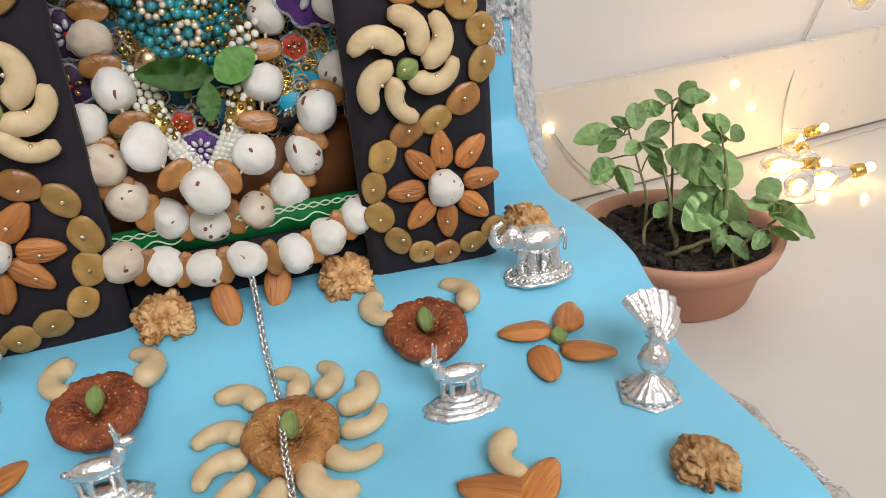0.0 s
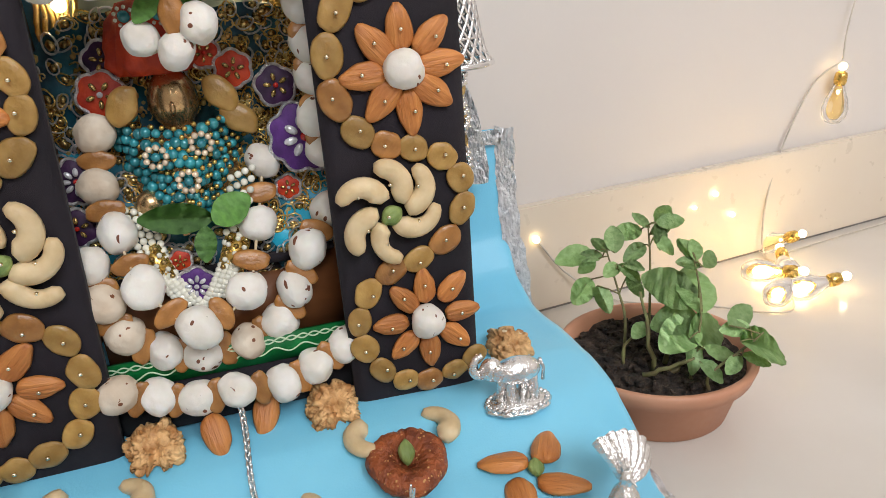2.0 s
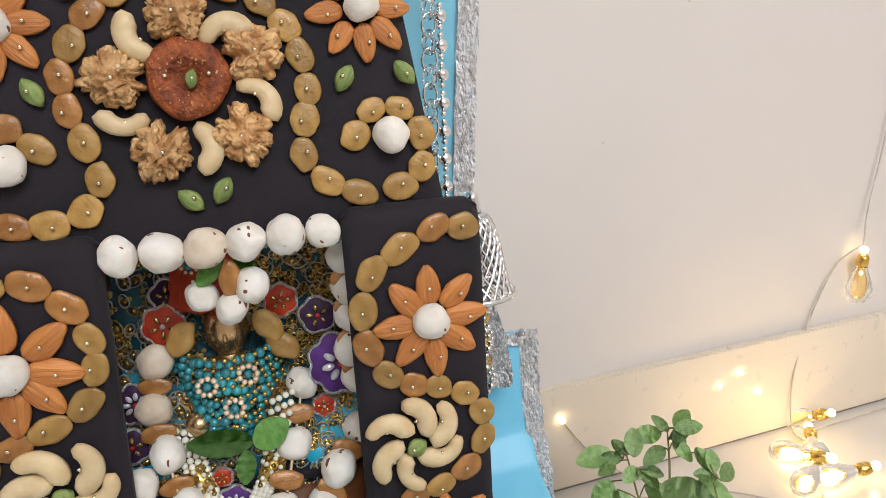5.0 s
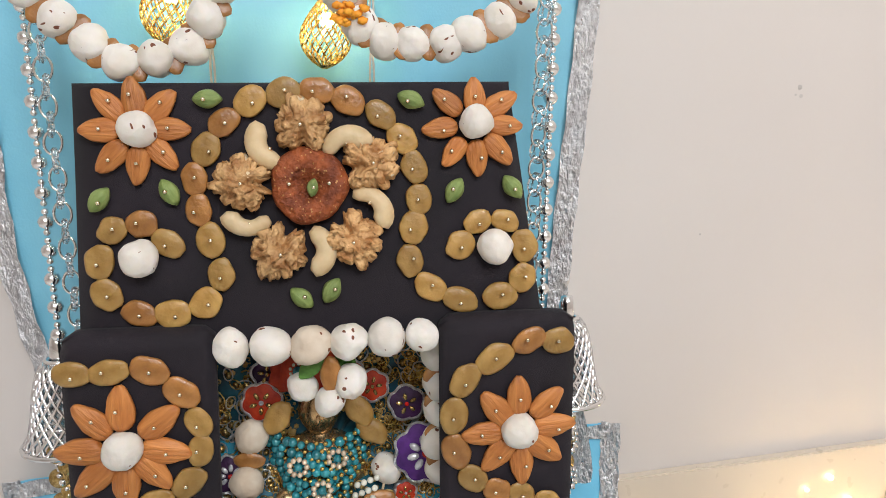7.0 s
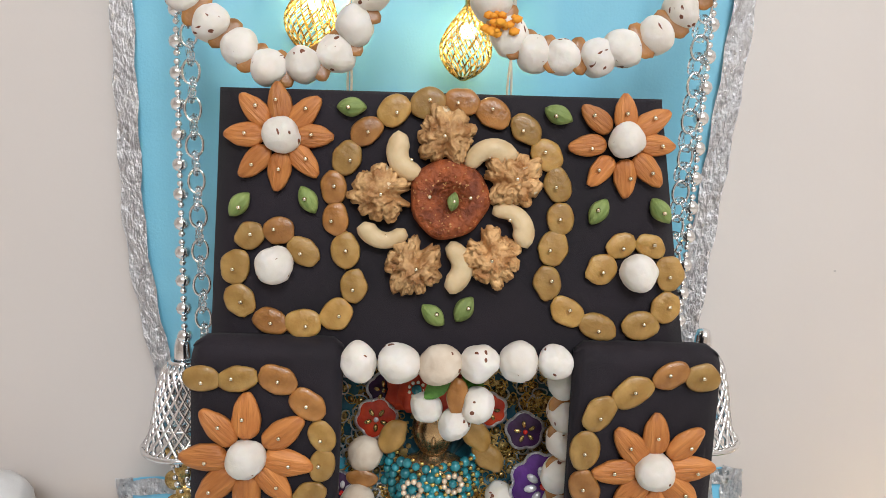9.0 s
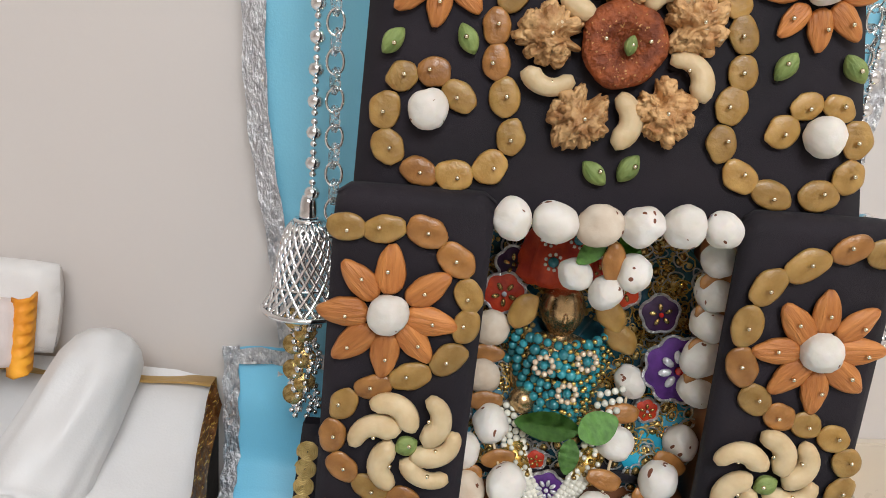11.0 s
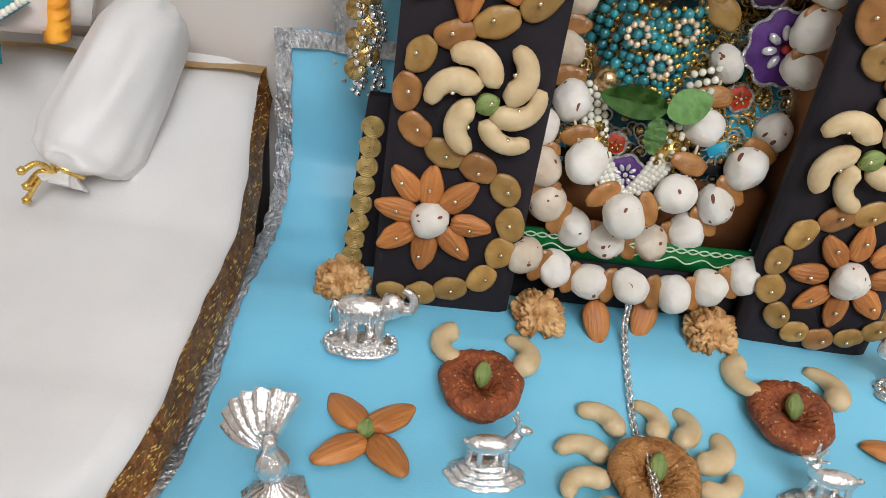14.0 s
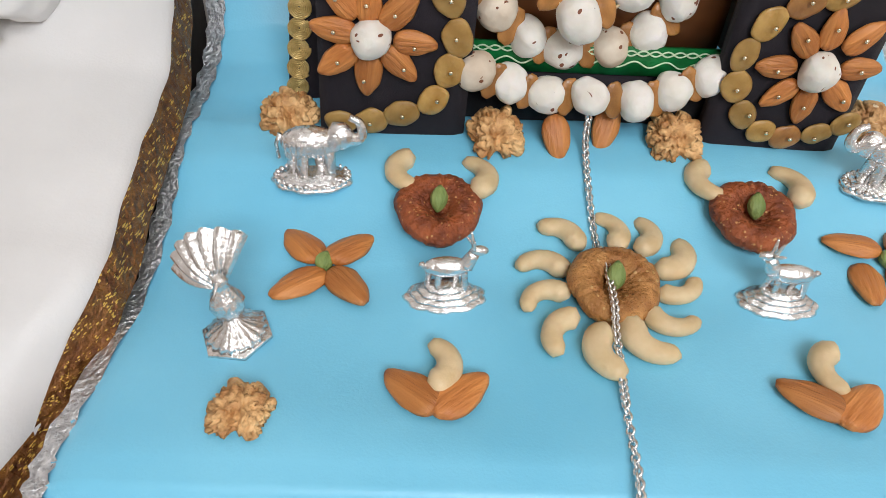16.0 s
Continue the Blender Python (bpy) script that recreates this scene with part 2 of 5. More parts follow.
def lay(at, angle, normal, size=(1, 1, 1)):
    """A pose on a face: the piece's long axis turned by angle in the face, its height along normal."""
    z = Vector(normal).normalized()
    side = Vector((1, 0, 0))
    side = (side - z * side.dot(z)).normalized()
    up = z.cross(side)
    a = radians(angle)
    x = side * math.cos(a) + up * math.sin(a)
    y = z.cross(x)
    m = Matrix((x, y, z)).transposed().to_4x4()
    return Matrix.Translation(Vector(at) * D) @ m @ Matrix.Diagonal((*size, 1))


def piece(name, data, parent, m, label=""):
    ob = new(name, data)
    ob.parent = parent
    ob.matrix_basis = m
    if label:
        ob["label"] = label
    return ob


def box(bm, x0, x1, y0, y1, z0, z1, bevel=0.0, segs=2):
    r = bmesh.ops.create_cube(bm, size=1)
    vs = r["verts"]
    bmesh.ops.scale(bm, vec=(x1 - x0, y1 - y0, z1 - z0), verts=vs)
    bmesh.ops.translate(bm, vec=((x0 + x1) / 2, (y0 + y1) / 2, (z0 + z1) / 2), verts=vs)
    if bevel:
        es = list({e for v in vs for e in v.link_edges})
        bmesh.ops.bevel(bm, geom=es, offset=bevel, segments=segs, affect="EDGES")
    return bm


def ball(bm, at, r, sub=2, squash=(1, 1, 1)):
    m = Matrix.Translation(at) @ Matrix.Diagonal((*squash, 1))
    return bmesh.ops.create_icosphere(bm, subdivisions=sub, radius=r, matrix=m)["verts"]


def lathe(bm, profile, n=24, wave=None):
    """Turn (radius, height) pairs round z; wave(angle, index) scales the radius."""
    rings = []
    for i, (r, z) in enumerate(profile):
        ring = []
        for k in range(n):
            a = 2 * math.pi * k / n
            rr = r * (wave(a, i) if wave else 1)
            ring.append(bm.verts.new((rr * math.cos(a), rr * math.sin(a), z)))
        rings.append(ring)
    for p, q in zip(rings, rings[1:]):
        for k in range(n):
            bm.faces.new((p[k], p[(k + 1) % n], q[(k + 1) % n], q[k]))
    for ring, flip in ((rings[0], True), (rings[-1], False)):
        bm.faces.new(ring[::-1] if flip else ring)
    return bm


def tube(bm, pts, radius, n=8, closed=False):
    """A round tube through points; radius is a number or one for each point."""
    pts = [Vector(p) for p in pts]
    count = len(pts)
    rings = []
    ref = Vector((0.13, 0.31, 0.94))
    for i, p in enumerate(pts):
        a = pts[i - 1] if i or closed else pts[0]
        b = pts[(i + 1) % count] if i < count - 1 or closed else pts[-1]
        d = (b - a).normalized()
        u = d.cross(ref)
        u = (u if u.length > 1e-3 else d.cross(Vector((1, 0, 0)))).normalized()
        v = d.cross(u)
        r = radius[i] if isinstance(radius, (list, tuple)) else radius
        rings.append([bm.verts.new(p + r * (math.cos(2 * math.pi * k / n) * u + math.sin(2 * math.pi * k / n) * v)) for k in range(n)])
    pairs = list(zip(rings, rings[1:])) + ([(rings[-1], rings[0])] if closed else [])
    for p, q in pairs:
        for k in range(n):
            bm.faces.new((p[k], p[(k + 1) % n], q[(k + 1) % n], q[k]))
    if not closed:
        bm.faces.new(rings[0][::-1])
        bm.faces.new(rings[-1])
    return bm


def sheet(bm, rows):
    """A grid of points, row by row."""
    vs = [[bm.verts.new(p) for p in row] for row in rows]
    for a, b in zip(vs, vs[1:]):
        for k in range(len(a) - 1):
            bm.faces.new((a[k], a[k + 1], b[k + 1], b[k]))
    return bm


def thicken(bm, depth):
    bmesh.ops.recalc_face_normals(bm, faces=bm.faces)
    bmesh.ops.solidify(bm, geom=list(bm.faces), thickness=depth)
    return bm


def spline(pts, n):
    """A smooth curve through points, with n steps for each span."""
    pts = [Vector(p) for p in pts]
    pts = [2 * pts[0] - pts[1], *pts, 2 * pts[-1] - pts[-2]]
    out = []
    for a, b, c, d in zip(pts, pts[1:], pts[2:], pts[3:]):
        for k in range(n):
            t = k / n
            out.append(0.5 * (2 * b + (c - a) * t + (2 * a - 5 * b + 4 * c - d) * t * t + (3 * b - a - 3 * c + d) * t ** 3))
    return out + [pts[-2]]


def smooth_step(a, b, v):
    u = min(max((v - a) / (b - a), 0), 1)
    return u * u * (3 - 2 * u)


def table_height(y):
    return 0.26 * smooth_step(-0.8, -0.05, y)


# ---- nuts and fruit, each kind as a few shared meshes ----
def lofted(length, width, thick, shape, wob, seed, rings=12, n=12, flat=0.35):
    """A lens-like body along x, from blunt end (-x) to tip (+x); shape(t) gives the width from 0 to 1."""
    bm = bmesh.new()
    rows = []
    for i in range(rings + 1):
        t = 0.02 + 0.96 * i / rings
        w = shape(t)
        ring = []
        for k in range(n):
            a = 2 * math.pi * k / n
            p = Vector((length * (t - 0.5), width / 2 * w * math.cos(a), thick / 2 * w ** 0.7 * math.sin(a) * (1 if math.sin(a) > 0 else flat)))
            j = noise.noise(p * 14 + Vector((seed * 3.1, seed, 0)))
            ring.append(bm.verts.new(p * (1 + wob * j)))
        rows.append(ring)
    for p, q in zip(rows, rows[1:]):
        for k in range(n):
            bm.faces.new((p[k], p[(k + 1) % n], q[(k + 1) % n], q[k]))
    bm.faces.new(rows[0][::-1])
    bm.faces.new(rows[-1])
    bmesh.ops.recalc_face_normals(bm, faces=bm.faces)
    return bm


def almond_data(seed):
    shape = lambda t: math.sin(math.pi * t ** 0.88) ** 0.45 * (1.02 - 0.30 * t)
    return mesh_of("almond", lofted(0.252, 0.168, 0.08, shape, 0.09, seed, 16, 16), ALMOND)


def raisin_data(seed, material):
    shape = lambda t: math.sin(math.pi * t) ** (0.36 + 0.06 * (seed % 3))
    return mesh_of("raisin", lofted(0.19, 0.138, 0.036, shape, 0.13, seed + 5, 14, 14), material)


def cardamom_data(seed):
    shape = lambda t: math.sin(math.pi * t) ** 0.75
    return mesh_of("cardamom", lofted(0.155, 0.098, 0.098, shape, 0.1, seed + 9, 10, 9, 0.8), CARDAMOM)


def cashew_data(seed):
    bm = bmesh.new()
    steps, sweep = 14, radians(172 + 10 * (seed % 3))
    pts, rad = [], []
    for i in range(steps + 1):
        t = i / steps
        a = -sweep / 2 + sweep * t + math.pi / 2
        r = 0.090 + 0.006 * math.sin(seed + 4 * t)
        pts.append((r * math.cos(a) * 1.12, r * math.sin(a) - 0.05, 0))
        rad.append((0.059 - 0.013 * t + 0.006 * math.sin(3 * t + seed)) * min(1, math.sqrt(max(1 - (2 * t - 1) ** 8, 0.02))))
    tube(bm, pts, rad, 10)
    bmesh.ops.scale(bm, vec=(1, 1, 0.82), verts=bm.verts)
    bmesh.ops.translate(bm, vec=(0, 0, 0.03), verts=bm.verts)
    return mesh_of("cashew", bm, CASHEW)


def makhana_data(seed, material):
    bm = bmesh.new()
    ball(bm, (0, 0, 0), 0.103, 4)
    off = Vector((seed * 7.3, seed * 1.7, seed))
    for v in bm.verts:
        p = v.co.copy()
        k = 0.17 * noise.noise(p * 9 + off) + 0.045 * noise.noise(p * 26 + off)
        v.co = p * (1 + k)
        v.co.z *= 0.9
    mean = sum(v.co.length for v in bm.verts) / len(bm.verts)
    for v in bm.verts:
        v.co *= 0.1 / mean
    return mesh_of("fox_nut", bm, material)


def walnut_data(seed):
    """Half a kernel: two lobes with a cleft between them, deeply folded."""
    bm = bmesh.new()
    ball(bm, (0, 0, 0), 0.134, 5)
    off = Vector((seed * 5.1, seed * 2.3, seed * 0.7))
    for v in bm.verts:
        p = v.co.copy()
        wide, close = noise.noise(p * 24 + off), noise.noise(p * 46 + off)
        a = math.atan2(p.y, p.x)
        fan = abs(math.sin(4.5 * a + 0.8 * math.sin(2 * a + seed)))
        fold = 0.31 * math.exp(-(wide / 0.12) ** 2) + 0.10 * math.exp(-(close / 0.12) ** 2) + 0.22 * math.exp(-(fan / 0.28) ** 2) * smooth_step(0.03, 0.09, math.hypot(p.x, p.y))
        edge = 1.07 + 0.06 * math.sin(a * 4 + seed) + 0.05 * math.sin(a * 7 + 2 * seed)
        q = p * (1.2 - fold)
        q.x *= 0.88 * edge
        q.y *= edge
        cleft = math.exp(-(p.x / 0.026) ** 2) * (smooth_step(0.04, -0.1, p.y) + 0.6 * smooth_step(0.06, 0.13, p.y))
        q.z = q.z * (0.72 if q.z > 0 else 0.2) * (1 - 0.8 * cleft)
        if p.y < 0:
            q.y *= 1 - 0.45 * cleft
        v.co = q
    return mesh_of("walnut", bm, WALNUT)


def fig_data(seed, material):
    """A flattened dried fig: a thick wrinkled ring with a deep dimple."""
    bm = bmesh.new()
    prof = [(0.004, 0.05), (0.045, 0.055), (0.075, 0.09), (0.11, 0.112), (0.15, 0.114), (0.185, 0.095), (0.203, 0.062), (0.19, 0.03), (0.165, 0.008), (0.10, 0.0), (0.004, 0.0)]
    lathe(bm, [(r, z) for r, z in prof], 72, lambda a, i: 1 + 0.035 * math.sin(3 * a + seed) + 0.02 * math.sin(7 * a + 2 * seed))
    for v in bm.verts:
        a = math.atan2(v.co.y, v.co.x)
        r = math.hypot(v.co.x, v.co.y)
        if v.co.z > 0.02:
            v.co.z += 0.007 * noise.noise(Vector((math.cos(a) * 7, math.sin(a) * 7, r * 8 + seed))) * smooth_step(0.03, 0.1, r)
            v.co.z += 0.005 * math.sin(a * 36 + 3 * math.sin(a * 5 + seed))
    bmesh.ops.recalc_face_normals(bm, faces=bm.faces)
    return mesh_of("fig", bm, material)


ALMONDS = [almond_data(s) for s in range(4)]
RAISINS = [raisin_data(s, RAISIN) for s in range(5)] + [raisin_data(s + 6, RAISIN_RED) for s in range(2)]
AMBERS = [raisin_data(s + 11, RAISIN_RED) for s in range(3)]
CASHEWS = [cashew_data(s) for s in range(4)]
FOXNUTS = [makhana_data(s, MAKHANA) for s in range(6)]
TANNUTS = [makhana_data(s + 20, MAKHANA_TAN) for s in range(3)]
WALNUTS = [walnut_data(s) for s in range(4)]
PODS = [cardamom_data(s) for s in range(3)]
bm = bmesh.new()
ball(bm, (0, 0, 0), 0.0125, 1)
PINHEAD = mesh_of("pin", bm, PIN)
rng = random.Random(4)


# ---- the room ----
FLOOR_Z, WALL_Y = -0.45, 4.2
WALL_A, WALL_B = 1.63, 0.119  # the wall beside the shrine stands at a slight angle: y = WALL_A + WALL_B x
WALL_TURN = math.degrees(math.atan(WALL_B))
ROOM = dict(x0=-24.0, x1=20.0, y0=-23.0, top=26.0)


def wall(name, x0, x1, y0, y1, z0, z1, label, at=(0, 0, 0), turn=0.0):
    bm = bmesh.new()
    box(bm, x0, x1, y0, y1, z0, z1)
    return whole(name, bm, WALL, label, "wall", at, (0, 0, turn), kind="structure", smooth=False)


def by_wall(x, off, z):
    """A place on the angled wall, off in front of it."""
    return (x, WALL_A + WALL_B * x - off, z)


CREAM = "plain cream painted wall with faint marks"
wall("wall_north", 0.9, ROOM["x1"] + 0.2, 0, 1, FLOOR_Z, ROOM["top"], CREAM, (0, WALL_A, 0), WALL_TURN)
wall("wall_north_return", ROOM["x0"], 1.15, 1.06, WALL_Y + 1, FLOOR_Z, ROOM["top"], "cream painted wall behind the bed and hanging cloth")
wall("wall_east", ROOM["x1"], ROOM["x1"] + 1, ROOM["y0"], WALL_Y + 1, FLOOR_Z, ROOM["top"], CREAM)


def wall_with_window(name, along, across, thick, lo, hi, w0, w1, s0, s1):
    """Four blocks round a window opening; along is the axis of its length."""
    bm = bmesh.new()
    for a0, a1, z0, z1 in ((lo, w0, FLOOR_Z, ROOM["top"]), (w1, hi, FLOOR_Z, ROOM["top"]), (w0, w1, FLOOR_Z, s0), (w0, w1, s1, ROOM["top"])):
        if along == "x":
            box(bm, a0, a1, across - thick, across, z0, z1)
        else:
            box(bm, across - thick, across, a0, a1, z0, z1)
    return whole(name, bm, WALL, "unseen cream painted wall with an assumed window opening", "wall", kind="structure", smooth=False)


# unseen wall; its window opening is assumed and set to suit the daylight
wall_with_window("wall_south", "x", ROOM["y0"], 1.5, ROOM["x0"] - 1.5, ROOM["x1"] + 1, -3.5, 13.5, 14.0, 25.5)
wall("wall_west", ROOM["x0"] - 1.5, ROOM["x0"], ROOM["y0"], 1.06, FLOOR_Z, ROOM["top"], CREAM)
bm = bmesh.new()
box(bm, ROOM["x0"] - 1.5, ROOM["x1"] + 1, ROOM["y0"] - 1.5, WALL_Y + 1, ROOM["top"], ROOM["top"] + 1)
whole("ceiling", bm, CEIL, "plain white painted ceiling", "ceiling", kind="structure", smooth=False)

# floor of large polished tiles with thin dark joints
bm = bmesh.new()
box(bm, ROOM["x0"] - 1.5, ROOM["x1"] + 1, ROOM["y0"] - 1.5, WALL_Y + 1, FLOOR_Z - 1, FLOOR_Z - 0.012)
floor_ob = whole("floor", bm, GROUT, "glossy cream floor tiles with thin joints", "floor", kind="structure", smooth=False)
TILE = 6.0
bm = bmesh.new()
box(bm, 0.008, TILE - 0.008, 0.008, TILE - 0.008, -0.03, 0, 0.006, 1)
tile_me = mesh_of("floor_tile", bm, FLOOR, False)
for i in range(-5, 4):
    for j in range(-5, 1):
        x0, y0 = 1.6 + i * TILE, WALL_Y - TILE + j * TILE
        if x0 + TILE > ROOM["x0"] and x0 < ROOM["x1"] and y0 + TILE > ROOM["y0"]:
            piece("floor_tile", tile_me, floor_ob, pose(x0 * D, y0 * D, FLOOR_Z * D))

# skirting tiles along the wall
bm = bmesh.new()
box(bm, 1.3, ROOM["x1"], -0.06, -0.002, FLOOR_Z, FLOOR_Z + 0.02)
skirting = whole("baseboard", bm, GROUT, "cream tile skirting with a dusty top edge", "skirting", (0, WALL_A, 0), (0, 0, WALL_TURN), kind="structure", smooth=False)
bm = bmesh.new()
box(bm, 0.004, TILE - 0.004, -0.09, 0, 0.03, 1.014, 0.012, 2)
skirt_me = mesh_of("skirting_tile", bm, SKIRT, False)
for i in range(3):
    piece("skirting_tile", skirt_me, skirting, pose((1.35 + i * TILE) * D, 0, FLOOR_Z * D))

# ---- low table and its cloth ----
table = thing("low_table", "low wooden table hidden under a blue satin cloth", "table")
bm = bmesh.new()
rows = []
for y in [-1.76 + 0.1 * k for k in range(24)]:
    rows.append([(-1.92, y, table_height(y) - 0.04), (1.92, y, table_height(y) - 0.04), (1.92, y, -0.16), (-1.92, y, -0.16), (-1.92, y, table_height(y) - 0.04)])
sheet(bm, rows)
part("tabletop", bm, WOOD, table)
for x in (-1.85, 1.85):
    for y in (-1.7, 0.4):
        bm = bmesh.new()
        box(bm, x - 0.1, x + 0.1, y - 0.1, y + 0.1, FLOOR_Z, -0.16, 0.02)
        part("leg", bm, WOOD, table)


def cloth_point(u, s):
    """u from -1 to 1 across the table, s from 0 at the front hem to 1 at the back hem."""
    side = abs(u)
    yw = 0.88 + 0.5 * (u + 1) * 0.34           # where the cloth meets what stands behind it
    prof = [(-1.95, -0.43), (-1.93, -0.28), (-1.89, -0.12), (-1.82, -0.02), (-1.70, 0.006), (-1.4, 0.0), (-0.8, 0.0), (-0.5, table_height(-0.5)), (-0.25, table_height(-0.25)), (0, 0.26),
            (0.3, 0.27), (0.42 * yw + 0.2, 0.30), (0.62 * yw + 0.22, 0.42), (0.78 * yw + 0.18, 0.62), (yw - 0.03, 1.02), (yw, 1.38)]
    k = s * (len(prof) - 1)
    i = min(int(k), len(prof) - 2)
    f = k - i
    y = prof[i][0] * (1 - f) + prof[i + 1][0] * f
    z = prof[i][1] * (1 - f) + prof[i + 1][1] * f
    x = u * 2.02
    if side > 0.93:
        w = (side - 0.93) / 0.07
        front = smooth_step(-0.9, -1.7, y)
        if u > 0:
            fall = smooth_step(0.30, 0.75, w) * smooth_step(1.2, 0.7, y)
            z -= 0.40 * fall
            out = smooth_step(-0.45, -1.0, y)
            x += 0.12 * min(w / 0.5, 1) * (1 - out) + (0.33 * smooth_step(0.55, 1.0, w) - 0.10 * w) * out
        else:
            z -= (0.05 + 0.03 * front) * smooth_step(0.9, -0.6, y) * w ** 2
            x -= (0.02 + 0.07 * front) * w
        x -= 0.26 * w * smooth_step(-0.2, 1.1, y) * (1 if u > 0 else 0)
    z += (0.02 * noise.noise(Vector((x * 1.3, y * 1.6, 3))) + 0.024 * noise.noise(Vector((x * 1.2 + y * 2.2, y * 0.7 - x * 0.5, 6)))) * smooth_step(-1.9, -1.5, y)
    if s > 0.6:
        y += 0.04 * noise.noise(Vector((x * 2.2, z * 2, 8)))
        z += 0.03 * noise.noise(Vector((x * 3.0, y * 2.5, 1)))
    if s < 0.2:
        y -= 0.04 * noise.noise(Vector((x * 2.5, 0.5, z * 0.6))) * smooth_step(-0.1, -0.7, z)
    return Vector((x, y, z))


tablecloth = thing("tablecloth", "sky-blue satin tablecloth with silver ribbon hem", "tablecloth")
bm = bmesh.new()
US = [-1 + 2 * k / 56 for k in range(57)]
US = sorted(set(US + [-0.985, -0.965, -0.945, 0.935, 0.945, 0.955, 0.96, 0.97, 0.98, 0.99]))
sheet(bm, [[cloth_point(u, s / 75) for u in US] for s in range(76)])
part("cloth", bm, SATIN, tablecloth)


def ribbon_strip(edge, inward, width, lift, material, parent, name="ribbon"):
    bm = bmesh.new()
    rows = []
    for k, (p, q) in enumerate(zip(edge, inward)):
        d = (q - p).normalized()
        row = []
        for j in range(5):
            w = p + d * width * j / 4
            row.append(w + Vector((0, 0, 0)) + lift * (1 + 0.5 * math.sin(k * 1.7 + j)))
        rows.append(row)
    sheet(bm, rows)
    return part(name, bm, material, parent)


for sgn in (-1, 1):
    ss = [k / 90 for k in range(0, 91)]
    ribbon_strip([cloth_point(sgn * 1.0, s) for s in ss], [cloth_point(sgn * (0.93 if sgn < 0 else 0.975), s) for s in ss], 0.10 if sgn < 0 else 0.15, Vector((0.012 * sgn, -0.012, 0.018)), LACE, tablecloth)
us = [-1 + 2 * k / 60 for k in range(61)]
ribbon_strip([cloth_point(u, 1.0) for u in us], [cloth_point(u, 0.95) for u in us], 0.1, Vector((0, -0.03, 0)), LACE, tablecloth)

# ---- hanging cloth behind the shrine ----
drape = thing("backdrop_cloth", "sky-blue satin backdrop with silver ribbon borders", "curtain")


def drape_point(u, z):
    left = -1.72 - 0.22 * smooth_step(1.2, 3.2, z)
    right = 1.51 + 0.17 * smooth_step(2.0, 4.8, z) + 0.22 * smooth_step(2.3, 1.2, z)
    x = left + (right - left) * u
    y = 0.93 + 0.02 * math.sin(u * 21 + 0.6 * z) + 0.015 * math.sin(u * 47 + z) + 0.05 * noise.noise(Vector((u * 4, z * 0.8, 2)))
    return Vector((x, y, z))


ZS = [1.12 + 0.1 * k for k in range(53)]
bm = bmesh.new()
sheet(bm, [[drape_point(k / 70, z) for k in range(71)] for z in ZS])
part("cloth", bm, PALE_SATIN, drape)
for u0, u1 in ((0.0, 0.06), (1.0, 0.94)):
    ribbon_strip([drape_point(u0, z) for z in ZS], [drape_point(u1, z) for z in ZS], 0.135, Vector((0, -0.04, 0)), LACE, drape)

# ---- decorated arch: two pillars and a top panel, covered in black cotton and pinned nuts ----
arch = thing("decorated_arch", "black cloth-covered arch decorated with pinned nuts and raisins", "shrine arch")
FRONT = -0.02


def rounded_board(x0, x1, z0, z1, y0, y1, r, bulge, slant=0.0):
    """An upholstered board whose top rolls over to the back; corners soft."""
    bm = bmesh.new()
    prof = [(y0, z0), (y0, z0 + 0.05), (y0 - bulge * 0.6, (z0 + z1) / 2), (y0, z1 - r)]
    prof += [(y0 + r - r * math.cos(a), z1 - r + r * math.sin(a)) for a in [math.pi / 2 * k / 6 for k in range(1, 7)]]
    prof += [(y1, z1 + 0.005), (y1, z0)]
    cols = 14
    rows = []
    for i in range(cols + 1):
        t = i / cols
        x = x0 + (x1 - x0) * t
        inset = 0.02 * (1 - math.sqrt(max(1 - (2 * t - 1) ** 10, 0)))
        rows.append([(x + slant * (z1 - z) + 0.006 * noise.noise(Vector((t * 3, z * 2, y0))), y + inset * (1 if y < (y0 + y1) / 2 else -1), z - inset * 2 * (z > z1 - 0.2)) for y, z in prof])
    sheet(bm, rows)
    vs = list(bm.verts)
    n = len(prof)
    bm.verts.ensure_lookup_table()
    bm.faces.new(vs[:n])
    bm.faces.new(vs[-n:][::-1])
    bmesh.ops.recalc_face_normals(bm, faces=bm.faces)
    return bm


pillar_l = part("pillar", rounded_board(-1.24, -0.52, 0.25, 2.61, FRONT, 0.09, 0.09, 0.01, -0.034), BLACK, arch)
pillar_r = part("pillar", rounded_board(0.595, 1.30, 0.25, 2.62, FRONT, 0.09, 0.09, 0.01), BLACK, arch)
PANEL_N = Vector((0, -1, 0.09)).normalized()


def panel_y(z):
    return 0.10 + 0.09 * (z - 2.6)


bm = bmesh.new()
rows = []
for i in range(17):
    t = i / 16
    row = []
    for j in range(13):
        s = j / 12
        z = 2.5 + (3.77 - 2.5) * s
        xl, xr = -1.185 + 0.05 * s, 1.165 - 0.18 * s
        x = xl + (xr - xl) * t
        inset = 0.03 * (1 - math.sqrt(max(1 - abs(2 * t - 1) ** 12, 0)))
        row.append((x, panel_y(z) + inset + 0.006 * noise.noise(Vector((x * 2, z * 2, 0))), z))
    row += [(x, panel_y(3.77) + 0.03, 3.79), (x, panel_y(3.77) + 0.10, 3.785), (x, panel_y(2.5) + 0.12, 2.5)]
    rows.append(row)
sheet(bm, rows)
vs, n = list(bm.verts), len(rows[0])
bm.faces.new(vs[:n])
bm.faces.new(vs[-n:][::-1])
